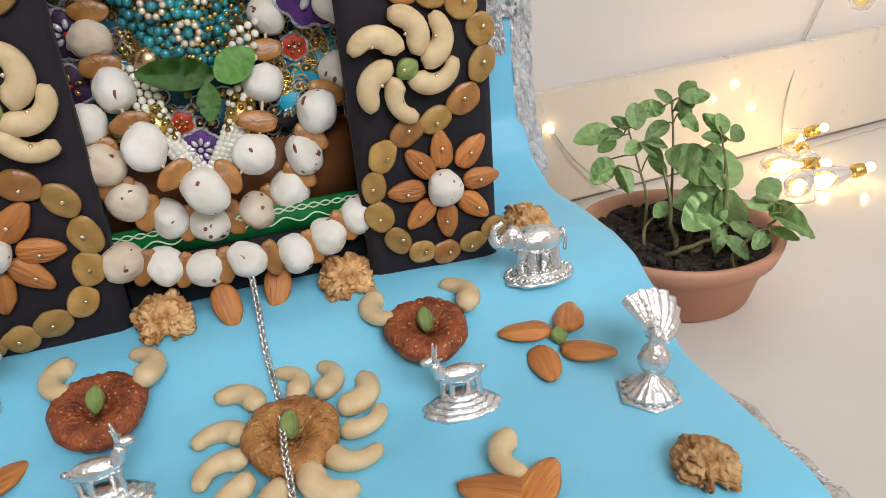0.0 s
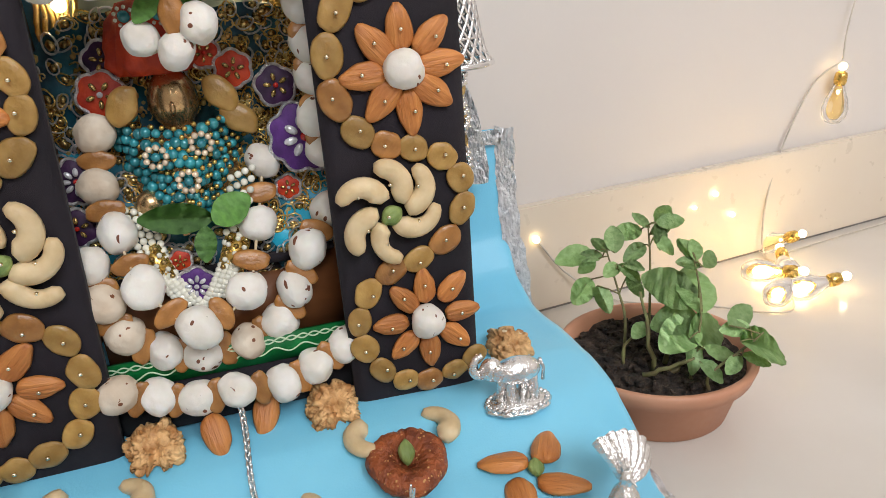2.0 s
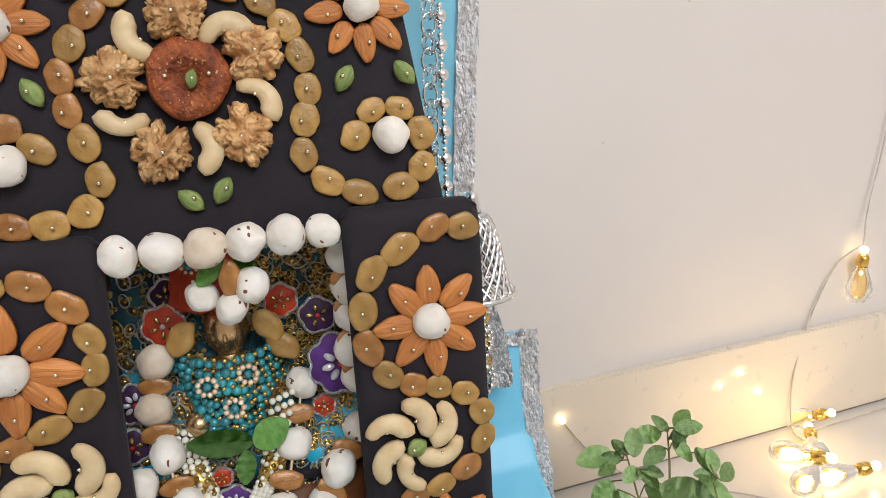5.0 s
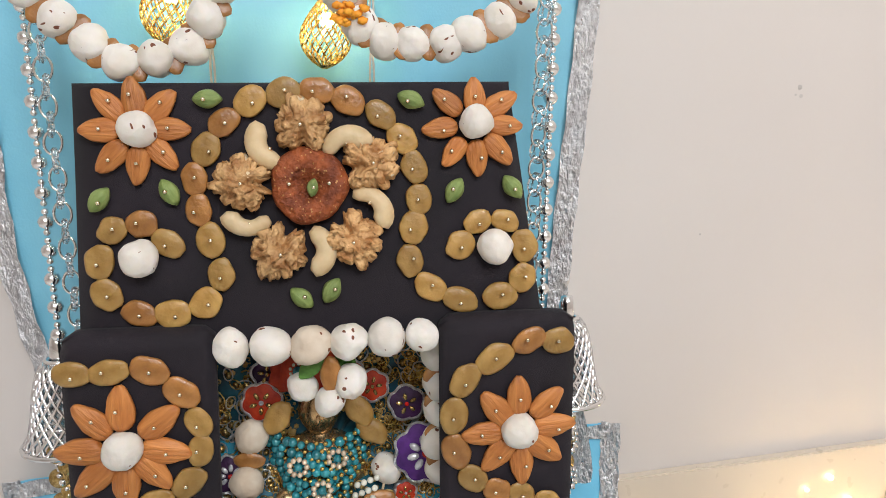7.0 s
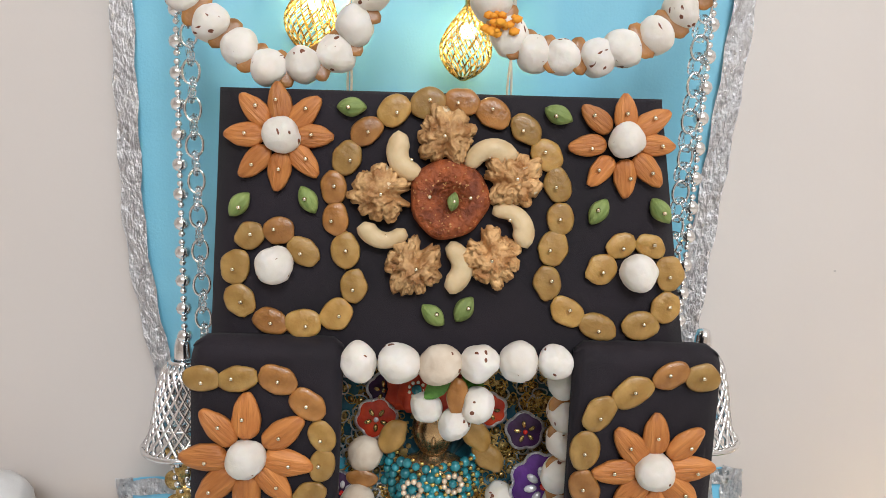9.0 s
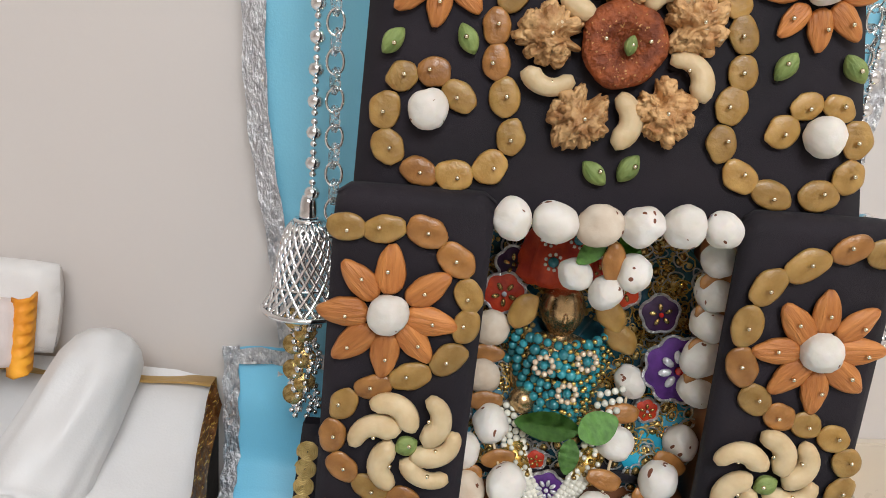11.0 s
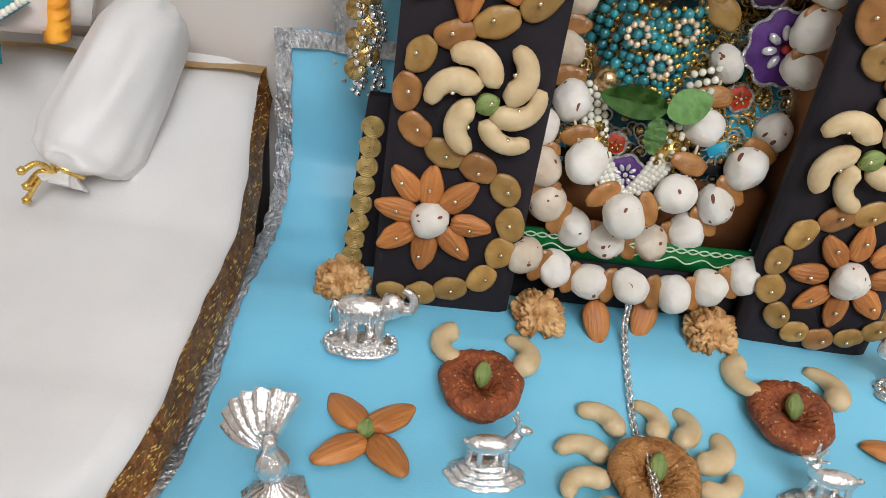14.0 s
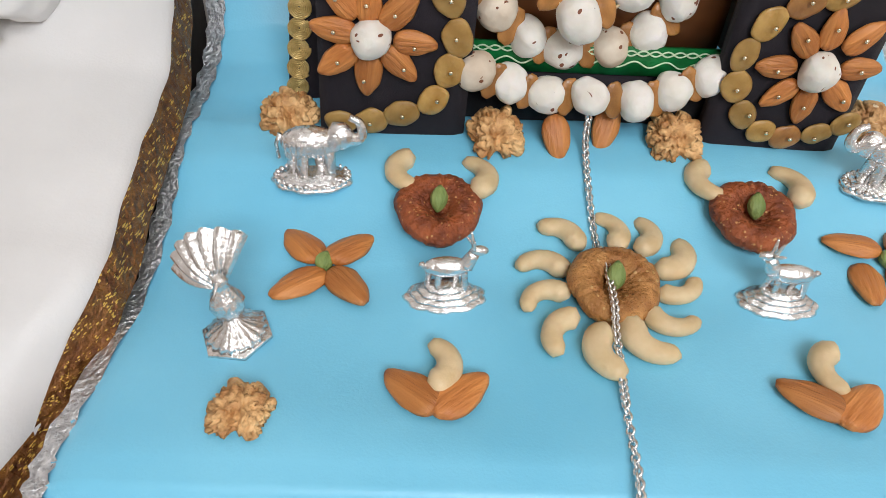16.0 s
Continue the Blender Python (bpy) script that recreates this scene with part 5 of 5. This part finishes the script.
def limb(bm, a, b, ra, rb, n=8):
    pts = [Vector(a).lerp(Vector(b), k / 5) for k in range(6)]
    tube(bm, pts, [ra + (rb - ra) * k / 5 for k in range(6)], n)


def elephant(at, turn):
    bm = bmesh.new()
    scalloped(bm, 0.21, 0.13, 2, 9)
    n0 = len(bm.verts)
    for x in (-0.10, -0.045, 0.05, 0.10):
        limb(bm, (x, 0.03 if x in (-0.10, 0.05) else -0.03, 0.02), (x * 0.9, 0.0, 0.2), 0.028, 0.035)
    ball(bm, (0, 0, 0.235), 0.1, 3, (1.45, 0.8, 0.85))
    ball(bm, (0.155, 0, 0.27), 0.068, 3, (1, 0.85, 1.1))
    ball(bm, (0.13, -0.055, 0.265), 0.05, 2, (0.7, 0.3, 1.1))
    ball(bm, (0.13, 0.055, 0.265), 0.05, 2, (0.7, 0.3, 1.1))
    tube(bm, spline([(0.19, 0, 0.27), (0.235, 0, 0.25), (0.265, 0, 0.29), (0.25, 0, 0.35), (0.205, 0, 0.375)], 4), [0.036 - 0.0012 * k for k in range(17)], 9)
    tube(bm, [(-0.14, 0, 0.28), (-0.165, 0, 0.22), (-0.16, 0, 0.14)], [0.014, 0.01, 0.012], 6)
    for k in range(9):
        limb(bm, (-0.11 + 0.024 * k, -0.078, 0.27), (-0.105 + 0.024 * k, -0.088, 0.20), 0.006, 0.006, 5)
    for k in range(26):
        a = k * 0.2417
        ball(bm, (0.185 * math.cos(a), 0.112 * math.sin(a), 0.03), 0.02, 1)
    return whole("elephant_figurine", bm, SILVER, "small embossed silver elephant figurine on a scalloped base", "figurine", at, turn, "silver elephants")


def deer(at, turn):
    bm = bmesh.new()
    scalloped(bm, 0.20, 0.115, 4, 9)
    for x in (-0.09, -0.04, 0.05, 0.09):
        limb(bm, (x, 0.02 if x in (-0.09, 0.05) else -0.03, 0.06), (x * 0.9, 0, 0.19), 0.013, 0.02)
    ball(bm, (0, 0, 0.205), 0.06, 3, (1.9, 0.8, 0.85))
    limb(bm, (0.09, 0, 0.215), (0.125, 0, 0.29), 0.04, 0.027)
    ball(bm, (0.145, 0, 0.305), 0.03, 2, (1.5, 0.8, 0.85))
    limb(bm, (0.12, 0.012, 0.32), (0.105, 0.022, 0.40), 0.012, 0.005)
    limb(bm, (0.12, -0.012, 0.32), (0.115, -0.03, 0.385), 0.012, 0.005)
    limb(bm, (0.125, 0.02, 0.315), (0.09, 0.05, 0.345), 0.012, 0.005)
    ball(bm, (-0.115, 0, 0.22), 0.018, 1)
    return whole("deer_figurine", bm, SILVER, "small silver deer figurine on a stepped wavy base", "figurine", at, turn, "silver deer")


def peacock(at, turn, lean):
    bm = bmesh.new()
    lathe(bm, [(0.165, 0), (0.165, 0.016), (0.16, 0.02), (0.01, 0.021)], 6)
    n0 = len(bm.verts)
    lathe(bm, [(0.135, 0.02), (0.125, 0.045), (0.085, 0.075), (0.045, 0.095), (0.035, 0.13), (0.01, 0.135)], 72, lambda a, i: 1 + (0.05 * math.cos(18 * a) if i < 4 else 0))
    lathe(bm, [(0.03, 0.12), (0.06, 0.16), (0.075, 0.21), (0.062, 0.26), (0.035, 0.30), (0.028, 0.33), (0.035, 0.35), (0.02, 0.375), (0.005, 0.38)], 40, lambda a, i: 1 + (0.06 * math.cos(10 * a) if i < 5 else 0))
    limb(bm, (0, -0.02, 0.355), (0, -0.075, 0.34), 0.013, 0.003)
    base, n = Vector((0.02 * lean, 0.05, 0.25)), 7
    rows = []
    for i in range(9):
        t = i / 8
        row = []
        for k in range(n * 6 + 1):
            f = k / (n * 6)
            a = radians(90 - 34 * lean + 62 - 124 * f)
            lobe = abs(math.sin(math.pi * f * n))
            r = 0.05 + 0.225 * t * (0.86 + 0.14 * lobe)
            row.append(base + Vector((r * math.cos(a), 0.10 * t - 0.016 * lobe - 0.03 * math.sin(math.pi * t), r * math.sin(a))))
        rows.append(row)
    sheet(bm, rows)
    back = [[p + Vector((0, 0.014, 0)) for p in row][::-1] for row in rows]
    sheet(bm, back)
    for k in range(n):
        a = radians(90 - 34 * lean + 62 - 124 * (k + 0.5) / n)
        d = Vector((math.cos(a), 0.36, math.sin(a)))
        limb(bm, base + d * 0.07 + Vector((0, -0.03, 0)), base + d * 0.19 + Vector((0, -0.03, 0)), 0.007, 0.013, 6)
        ball(bm, base + d * 0.2 + Vector((0, -0.028, 0)), 0.02, 1, (1, 0.6, 1))
    return whole("peacock_figurine", bm, SILVER, "small silver peacock figurine with a fanned tail", "figurine", at, turn, "silver peacocks")


for fig_ob in (elephant((-1.32, -0.33, table_height(-0.33)), (0, 0, 3)), elephant((1.43, -0.27, table_height(-0.27)), (0, 0, 178))):
    fig_ob.scale = (0.92, 0.92, 0.92)
for fig_ob in (deer((-0.68, -0.91, 0.002), (0, 0, 4)), deer((0.79, -0.88, 0.002), (0, 0, 176))):
    fig_ob.scale = (0.9, 0.9, 0.9)
for fig_ob in (peacock((-1.52, -1.16, 0.002), (0, -4, -6), -1), peacock((1.58, -1.11, 0.002), (0, 4, 10), 1)):
    fig_ob.scale = (0.9, 0.9, 0.88)

# silver chain from the garland over the cloth
chain = thing("silver_chain", "thin silver curb chain lying across the blue cloth", "chain")
path = spline([(0.0, -0.06, 0.46), (0.0, -0.10, 0.30), (0.0, -0.35, table_height(-0.35) + 0.02), (0.02, -0.60, 0.06), (0.025, -0.72, 0.135), (0.02, -0.88, 0.13), (0.015, -1.04, 0.13), (0.015, -1.16, 0.07), (0.005, -1.5, 0.02), (-0.01, -1.82, 0.02), (-0.02, -1.96, -0.1), (-0.02, -1.99, -0.4)], 24)
bm = bmesh.new()
tube(bm, [(0.019 * math.cos(a), 0.016 * math.sin(a), 0) for a in [2 * math.pi * k / 10 for k in range(10)]], 0.0062, 5, True)
LINK = mesh_of("link", bm, SILVER)
dist, last = 0.0, path[0]
for k, p in enumerate(path[1:]):
    dist += (p - last).length
    if dist > 0.0148:
        d = (p - last).normalized()
        m = d.to_track_quat("X", "Z").to_matrix().to_4x4()
        piece("link", LINK, chain, Matrix.Translation(p * D) @ m @ pose(0, 0, 0, 45 if len(chain.children) % 2 else -45, 0, 0))
        dist = 0.0
    last = p

# ---- bed with pillows beside the table ----
bed = thing("deity_bed", "small white satin bed with brown and gold ribbon edging", "bed")
EDGE = [(0.98, 0.98), (0.72, 0.80), (0.47, 0.60), (0.03, 0.36), (-0.58, 0.24), (-1.04, 0.08), (-1.25, -0.04), (-1.5, -0.33), (-2.0, -0.41), (-2.6, -0.43)]


def edge_z(y):
    for (y1, z1), (y0, z0) in zip(EDGE, EDGE[1:]):
        if y0 <= y <= y1:
            return z0 + (z1 - z0) * (y - y0) / (y1 - y0)
    return EDGE[0][1] if y > EDGE[0][0] else EDGE[-1][1]


TOP = [(0.99, 1.10), (0.78, 1.04), (0.5, 0.78), (0.19, 0.50), (-0.3, 0.40), (-1.04, 0.28), (-1.3, 0.16), (-1.6, -0.1), (-2.0, -0.26), (-2.61, -0.32)]


def profile_z(table, y):
    for (y1, z1), (y0, z0) in zip(table, table[1:]):
        if y0 <= y <= y1:
            return z0 + (z1 - z0) * (y - y0) / (y1 - y0)
    return table[0][1] if y > table[0][0] else table[-1][1]


def lean(y):
    """How far the bed's ribbon edge leans out towards the table."""
    return 0.11 * smooth_step(0.98, 0.0, y) - 0.30 * smooth_step(-0.95, -1.8, y)


bm = bmesh.new()
rows = []
YS = [-2.6 + 3.58 * k / 60 for k in range(61)]
for y in YS:
    low, top = edge_z(y) + 0.10, profile_z(TOP, y)
    top = max(top, low + 0.07)
    w = 0.014 * noise.noise(Vector((0, y * 4, 1)))
    out = -lean(y)
    rows.append([(-2.15 - out, y, low), (-2.17 + w - out, y, low + 0.3 * (top - low)), (-2.21 + w - out, y, low + 0.75 * (top - low)), (-2.28 - out * 0.8, y, top - 0.01), (-2.38 - out * 0.4, y, top + 0.01), (-2.6, y, top + 0.015)]
                + [(-2.6 - 0.2 * k, y, top + 0.018 + 0.035 * noise.noise(Vector((k * 0.5, y * 2.5, 4))) + 0.022 * (1 - abs(noise.noise(Vector((k * 0.16, y * 1.9 + k * 0.05, 9))))) ** 6) for k in range(1, 17)])
sheet(bm, rows)
part("mattress", bm, WSATIN, bed)
bm = bmesh.new()
sheet(bm, [[(-2.155 + lean(y) + 0.06 * t + 0.004 * math.sin(y * 19 + 5 * t) + 0.004 * noise.noise(Vector((y * 9, t * 4, 2))), y, edge_z(y) + 0.13 - 0.17 * t + 0.003 * math.sin(y * 13 + 3 * t)) for t in (0, 0.2, 0.4, 0.6, 0.8, 1.0)] for y in [-2.6 + 3.58 * k / 150 for k in range(151)]])
part("ribbon", bm, RIBBON, bed, "crinkled brown and gold ribbon")
bm = bmesh.new()
sheet(bm, [[(-2.13 - 0.09 * k, 0.985 + 0.004 * math.sin(k), 1.05 - 0.012 * math.sin(k * 0.8)), (-2.13 - 0.09 * k, 0.975, 1.135), (-2.13 - 0.09 * k, 0.85, 1.125 + 0.008 * math.sin(k))] for k in range(40)])
part("back_ribbon", bm, GRIBBON, bed, "flat gold ribbon along the back edge")
# bed side below the ribbon, coloured dark to imitate the shaded gap
bm = bmesh.new()
sheet(bm, [[(-2.12 - 0.30 * smooth_step(-0.95, -1.8, y), y, edge_z(y)), (-2.14 - 0.30 * smooth_step(-0.95, -1.8, y), y, FLOOR_Z)] for y in YS])
part("side", bm, GAP_SHADE, bed)


def cushion(name, label, cx, cy, cz, sx, sy, sz, turn, material, puff=0.35):
    bm = bmesh.new()
    n = 14
    for side in (1, -1):
        rows = []
        for i in range(n + 1):
            for_row = []
            for j in range(n + 1):
                u, v = 2 * i / n - 1, 2 * j / n - 1
                h = ((1 - u ** 4) * (1 - v ** 4)) ** puff
                k = 1 - 0.05 * (u * u + v * v) * (1 - h)
                for_row.append((u * sx * k, side * sy * h + 0.012 * noise.noise(Vector((u * 3, v * 3, side + cx))), v * sz * k))
            rows.append(for_row)
        sheet(bm, rows)
    bmesh.ops.remove_doubles(bm, verts=bm.verts, dist=0.002)
    bmesh.ops.recalc_face_normals(bm, faces=bm.faces)
    return whole(name, bm, material, label, "pillow", (cx, cy, cz), turn)


cushion("pillow", "plain white square pillow against the wall", -3.44, 0.86, 1.56, 0.42, 0.14, 0.30, (-14, 0, 0), COTTON)
cushion("pillow", "blush pink pillow with orange frilled end", -3.46, 0.62, 1.48, 0.36, 0.12, 0.22, (-14, 0, 2), PINK)
bm = bmesh.new()
rows = []
for k in range(25):
    z = 1.26 + 0.44 * k / 24
    y = 0.62 + 0.25 * (z - 1.3)
    rows.append([(-3.18, y - 0.09, z), (-3.12 + 0.012 * math.sin(k * 1.3), y - 0.12, z), (-3.075 + 0.02 * math.sin(k * 1.9), y - 0.08 + 0.02 * math.cos(k * 1.5), z), (-3.09, y + 0.02, z)])
sheet(bm, rows)
thicken(bm, 0.012)
whole("pillow_frill", bm, ORANGE, "bright orange ruffled frill at the pillow's end", "frill")

star = thing("star_patch", "teal star cushion edged with pearls", "cushion", (-3.47, 0.42, 1.42), (-18, 0, 0))
bm = bmesh.new()
pts = [((0.30 if k % 2 == 0 else 0.14) * math.cos(k * math.pi / 5 + 0.2), (0.30 if k % 2 == 0 else 0.14) * math.sin(k * math.pi / 5 + 0.2)) for k in range(10)]
front = [bm.verts.new((x, -0.03, z)) for x, z in pts]
back = [bm.verts.new((x, 0.03, z)) for x, z in pts]
mid = bm.verts.new((0, -0.08, 0))
for k in range(10):
    bm.faces.new((front[k], front[(k + 1) % 10], mid))
    bm.faces.new((front[k], back[k], back[(k + 1) % 10], front[(k + 1) % 10]))
bm.faces.new(back[::-1])
bmesh.ops.recalc_face_normals(bm, faces=bm.faces)
part("patch", bm, surface("teal_satin", (0.01, 0.27, 0.36), (0.02, 0.36, 0.45), 60, 0.45, bump=0.3, bump_scale=600), star, "", False)
for k in range(10):
    a, b = Vector((pts[k][0], -0.035, pts[k][1])), Vector((pts[(k + 1) % 10][0], -0.035, pts[(k + 1) % 10][1]))
    for j in range(7):
        piece("pearl", PEARLS, star, Matrix.Translation(a.lerp(b, j / 7) * D))

# bolster, gathered and tied with a gold cord
bolster = thing("bolster", "long white satin bolster tied with gold cord", "bolster")
a, b = Vector((-2.66, 0.74, 1.42)), Vector((-2.96, 0.12, 0.56))
axis = (b - a)
LIFT = Vector((0.06, -0.06, 0.17))
bm = bmesh.new()
prof = [(-0.07, 0.02), (-0.055, 0.09), (-0.02, 0.155), (0.04, 0.205), (0.14, 0.235), (0.4, 0.255), (0.7, 0.275), (0.86, 0.235), (0.93, 0.16), (0.965, 0.085), (0.98, 0.055), (1.0, 0.06), (1.03, 0.10), (1.05, 0.115)]
q = axis.to_track_quat("Z", "Y").to_matrix().to_4x4()
fine_prof = [(prof[i][0] + (prof[i + 1][0] - prof[i][0]) * f / 3, prof[i][1] + (prof[i + 1][1] - prof[i][1]) * f / 3) for i in range(len(prof) - 1) for f in range(3)]
lathe(bm, [(r, t * axis.length) for t, r in fine_prof], 64, lambda an, i: 1 + (0.03 * math.sin(an * 9 + i * 0.1) + 0.02 * math.sin(an * 17)) * (0.15 + 3.2 * max(0, i - 18) / 18) + 0.012 * math.sin(2 * an + i / 3))
for v in bm.verts:
    p = v.co.copy()
    fold = 0.03 * noise.noise(p * 3.2) + 0.03 * noise.noise(Vector((p.x * 9, p.y * 9, p.z * 2.2)))
    v.co = a + q @ (p * (1 + fold * (1 if p.length > 0.1 else 0)) + Vector((fold, fold, 0))) + LIFT * smooth_step(0.72, 1.0, p.z / axis.length)
part("cover", bm, WSATIN, bolster)
neck = a + axis * 0.98 + LIFT
bm = bmesh.new()
ring = [neck + q.to_3x3() @ Vector((0.07 * math.cos(t), 0.07 * math.sin(t), 0)) for t in [2 * math.pi * k / 24 for k in range(24)]]
tube(bm, ring, 0.018, 6, True)
for off in ((-0.13, -0.06, -0.05), (-0.1, -0.12, 0.06), (-0.16, -0.04, -0.14)):
    p = neck + Vector((-0.02, -0.06, 0))
    tube(bm, spline([p, p + Vector(off) * 0.5 + Vector((0, 0, 0.05)), p + Vector(off)], 6), 0.015, 6)
    ball(bm, p + Vector(off), 0.026, 1)
part("cord", bm, GOLD, bolster)

# ---- potted basil ----
pot = thing("plant_pot", "terracotta plastic pot of dark soil", "pot")
RIM, POT_FOOT, POT_SIZE = -0.21, -0.737, 0.854
pot.matrix_basis = pose(2.66 * D, 0.30 * D, 0) @ Matrix.Scale(POT_SIZE, 4) @ pose(0, 0, -RIM * D)
bm = bmesh.new()
lathe(bm, [(0.50, POT_FOOT), (0.56, POT_FOOT + 0.02), (0.66, RIM - 0.16), (0.675, RIM - 0.15), (0.725, RIM - 0.14), (0.755, RIM - 0.05), (0.76, RIM - 0.01), (0.74, RIM), (0.71, RIM - 0.005), (0.69, RIM - 0.04), (0.64, RIM - 0.2), (0.63, RIM - 0.26), (0.02, RIM - 0.26)], 72)
part("body", bm, TERRA, pot)
bm = bmesh.new()
rows = []
for i in range(24):
    r = 0.665 * i / 23 + 0.003
    rows.append([(r * math.cos(t), r * math.sin(t), RIM - 0.10 + 0.05 * noise.noise(Vector((r * math.cos(t) * 6, r * math.sin(t) * 6, 1))) + 0.035 * noise.noise(Vector((r * math.cos(t) * 17, r * math.sin(t) * 17, 5)))) for t in [2 * math.pi * k / 60 for k in range(61)]])
sheet(bm, rows)
rs = random.Random(2)
for k in range(220):
    r, t = 0.63 * math.sqrt(rs.random()), rs.uniform(0, 6.28)
    ball(bm, (r * math.cos(t), r * math.sin(t), RIM - 0.085 + rs.uniform(-0.01, 0.03)), rs.uniform(0.012, 0.038), 1, (1, rs.uniform(0.6, 1), rs.uniform(0.5, 0.9)))
part("soil", bm, SOIL, pot, "dark crumbly soil")

plant = thing("basil_plant", "young holy basil plant with soft green leaves", "plant")
plant.matrix_basis = pose(2.66 * D, 0.30 * D, 0) @ Matrix.Scale(POT_SIZE, 4) @ pose(-2.86 * D, -0.5 * D, -RIM * D)
rl = random.Random(7)


def sprig(stem, leaves):
    base = Vector(stem[0])
    bm = bmesh.new()
    root = Vector((base.x, base.y, RIM - 0.10))
    line = spline([root, *stem], 6)
    tube(bm, line, [0.014 - 0.008 * k / len(line) for k in range(len(line))], 7)
    s = part("stem", bm, STEM, plant)
    for x, y, z, length, ang in leaves:
        tip = Vector((x, y, z))
        near = min(line, key=lambda p: (p - tip).length)
        way = Vector((math.cos(radians(ang)), -0.28 * math.cos(radians(ang)) + 0.35 * math.sin(radians(ang)), math.sin(radians(ang)) * 0.9))
        start = tip - way * length * 0.55
        bm = bmesh.new()
        tube(bm, [near, (near + start) / 2 + Vector((0, 0, 0.01)), start], 0.006, 5)
        part("leaf_stalk", bm, STEM, s)
        normal = (0.0 + rl.uniform(-0.3, 0.3), -0.7 + rl.uniform(-0.3, 0.3), 0.95 + rl.uniform(-0.25, 0.25))
        ob = piece("leaf", rl.choice(LEAVES), s, lay(start, ang + 12, normal, (length * 1.12, length * (1.45 if length > 0.28 else 1.2), length)))


sprig(((2.62, 0.57, 0.04), (2.62, 0.69, 0.24), (2.61, 0.86, 0.51)),
      ((2.39, 1.02, 0.49, 0.28, 170), (2.35, 0.88, 0.22, 0.27, 205), (2.48, 0.74, 0.15, 0.21, 265), (2.51, 0.93, 0.49, 0.18, 150), (2.58, 0.81, 0.37, 0.18, 200), (2.69, 0.7, 0.33, 0.19, 290), (2.7, 0.63, 0.25, 0.18, 280), (2.61, 0.9, 0.56, 0.16, 100), (2.72, 0.83, 0.59, 0.23, 60), (2.45, 0.92, 0.4, 0.16, 190), (2.76, 0.68, 0.38, 0.16, 330)))
sprig(((2.85, 0.59, -0.02), (2.95, 0.77, 0.39), (2.99, 0.88, 0.64)),
      ((2.84, 0.99, 0.61, 0.24, 170), (2.98, 0.93, 0.69, 0.16, 110), (3.13, 0.82, 0.71, 0.2, 20), (3.01, 0.83, 0.57, 0.2, 250), (3.13, 0.78, 0.64, 0.2, 340), (3.02, 0.77, 0.48, 0.18, 280), (2.85, 0.89, 0.47, 0.2, 190), (3.07, 0.79, 0.59, 0.16, 0)))
sprig(((2.91, 0.11, -0.23), (3.06, 0.24, 0.17), (3.1, 0.44, 0.55)),
      ((2.94, 0.44, 0.35, 0.42, 135), (3.15, 0.26, 0.32, 0.39, 60), (2.89, 0.35, 0.14, 0.31, 165), (2.86, 0.31, 0.04, 0.35, 190), (3.1, 0.1, -0.0, 0.35, 0), (2.89, 0.18, -0.14, 0.23, 240), (3.06, 0.04, -0.15, 0.23, 300), (3.11, 0.46, 0.59, 0.19, 80), (3.22, 0.32, 0.5, 0.19, 20), (3.06, 0.44, 0.5, 0.17, 150), (3.15, 0.42, 0.57, 0.17, 60)))
sprig(((2.92, -0.09, -0.16), (3.17, -0.15, 0.05), (3.27, -0.17, 0.14)),
      ((3.2, -0.08, 0.2, 0.24, 10), (3.27, -0.25, 0.01, 0.38, -30), (3.18, -0.23, -0.06, 0.19, -40), (3.04, -0.12, -0.06, 0.17, 200), (2.9, -0.08, -0.16, 0.19, -70), (3.13, -0.04, 0.18, 0.19, 160)))
sprig(((2.57, 0.49, -0.16), (2.65, 0.48, -0.07), (2.66, 0.5, -0.02)),
      ((2.66, 0.5, -0.02, 0.18, 200),))
for p, q in (((2.72, 0.3, RIM - 0.1), (2.66, 0.42, 0.32)), ((2.86, 0.36, RIM - 0.1), (2.92, 0.5, 0.36)), ((2.78, 0.2, RIM - 0.08), (3.1, 0.2, -0.12)), ((2.6, 0.25, RIM - 0.08), (2.9, 0.05, -0.1))):
    bm = bmesh.new()
    tube(bm, [Vector(p).lerp(Vector(q), k / 6) + Vector((0.015 * math.sin(k * 2), 0.01 * math.cos(k * 3), 0)) for k in range(7)], [0.022 - 0.002 * k for k in range(7)], 6)
    part("dry_twig", bm, STEM, plant)
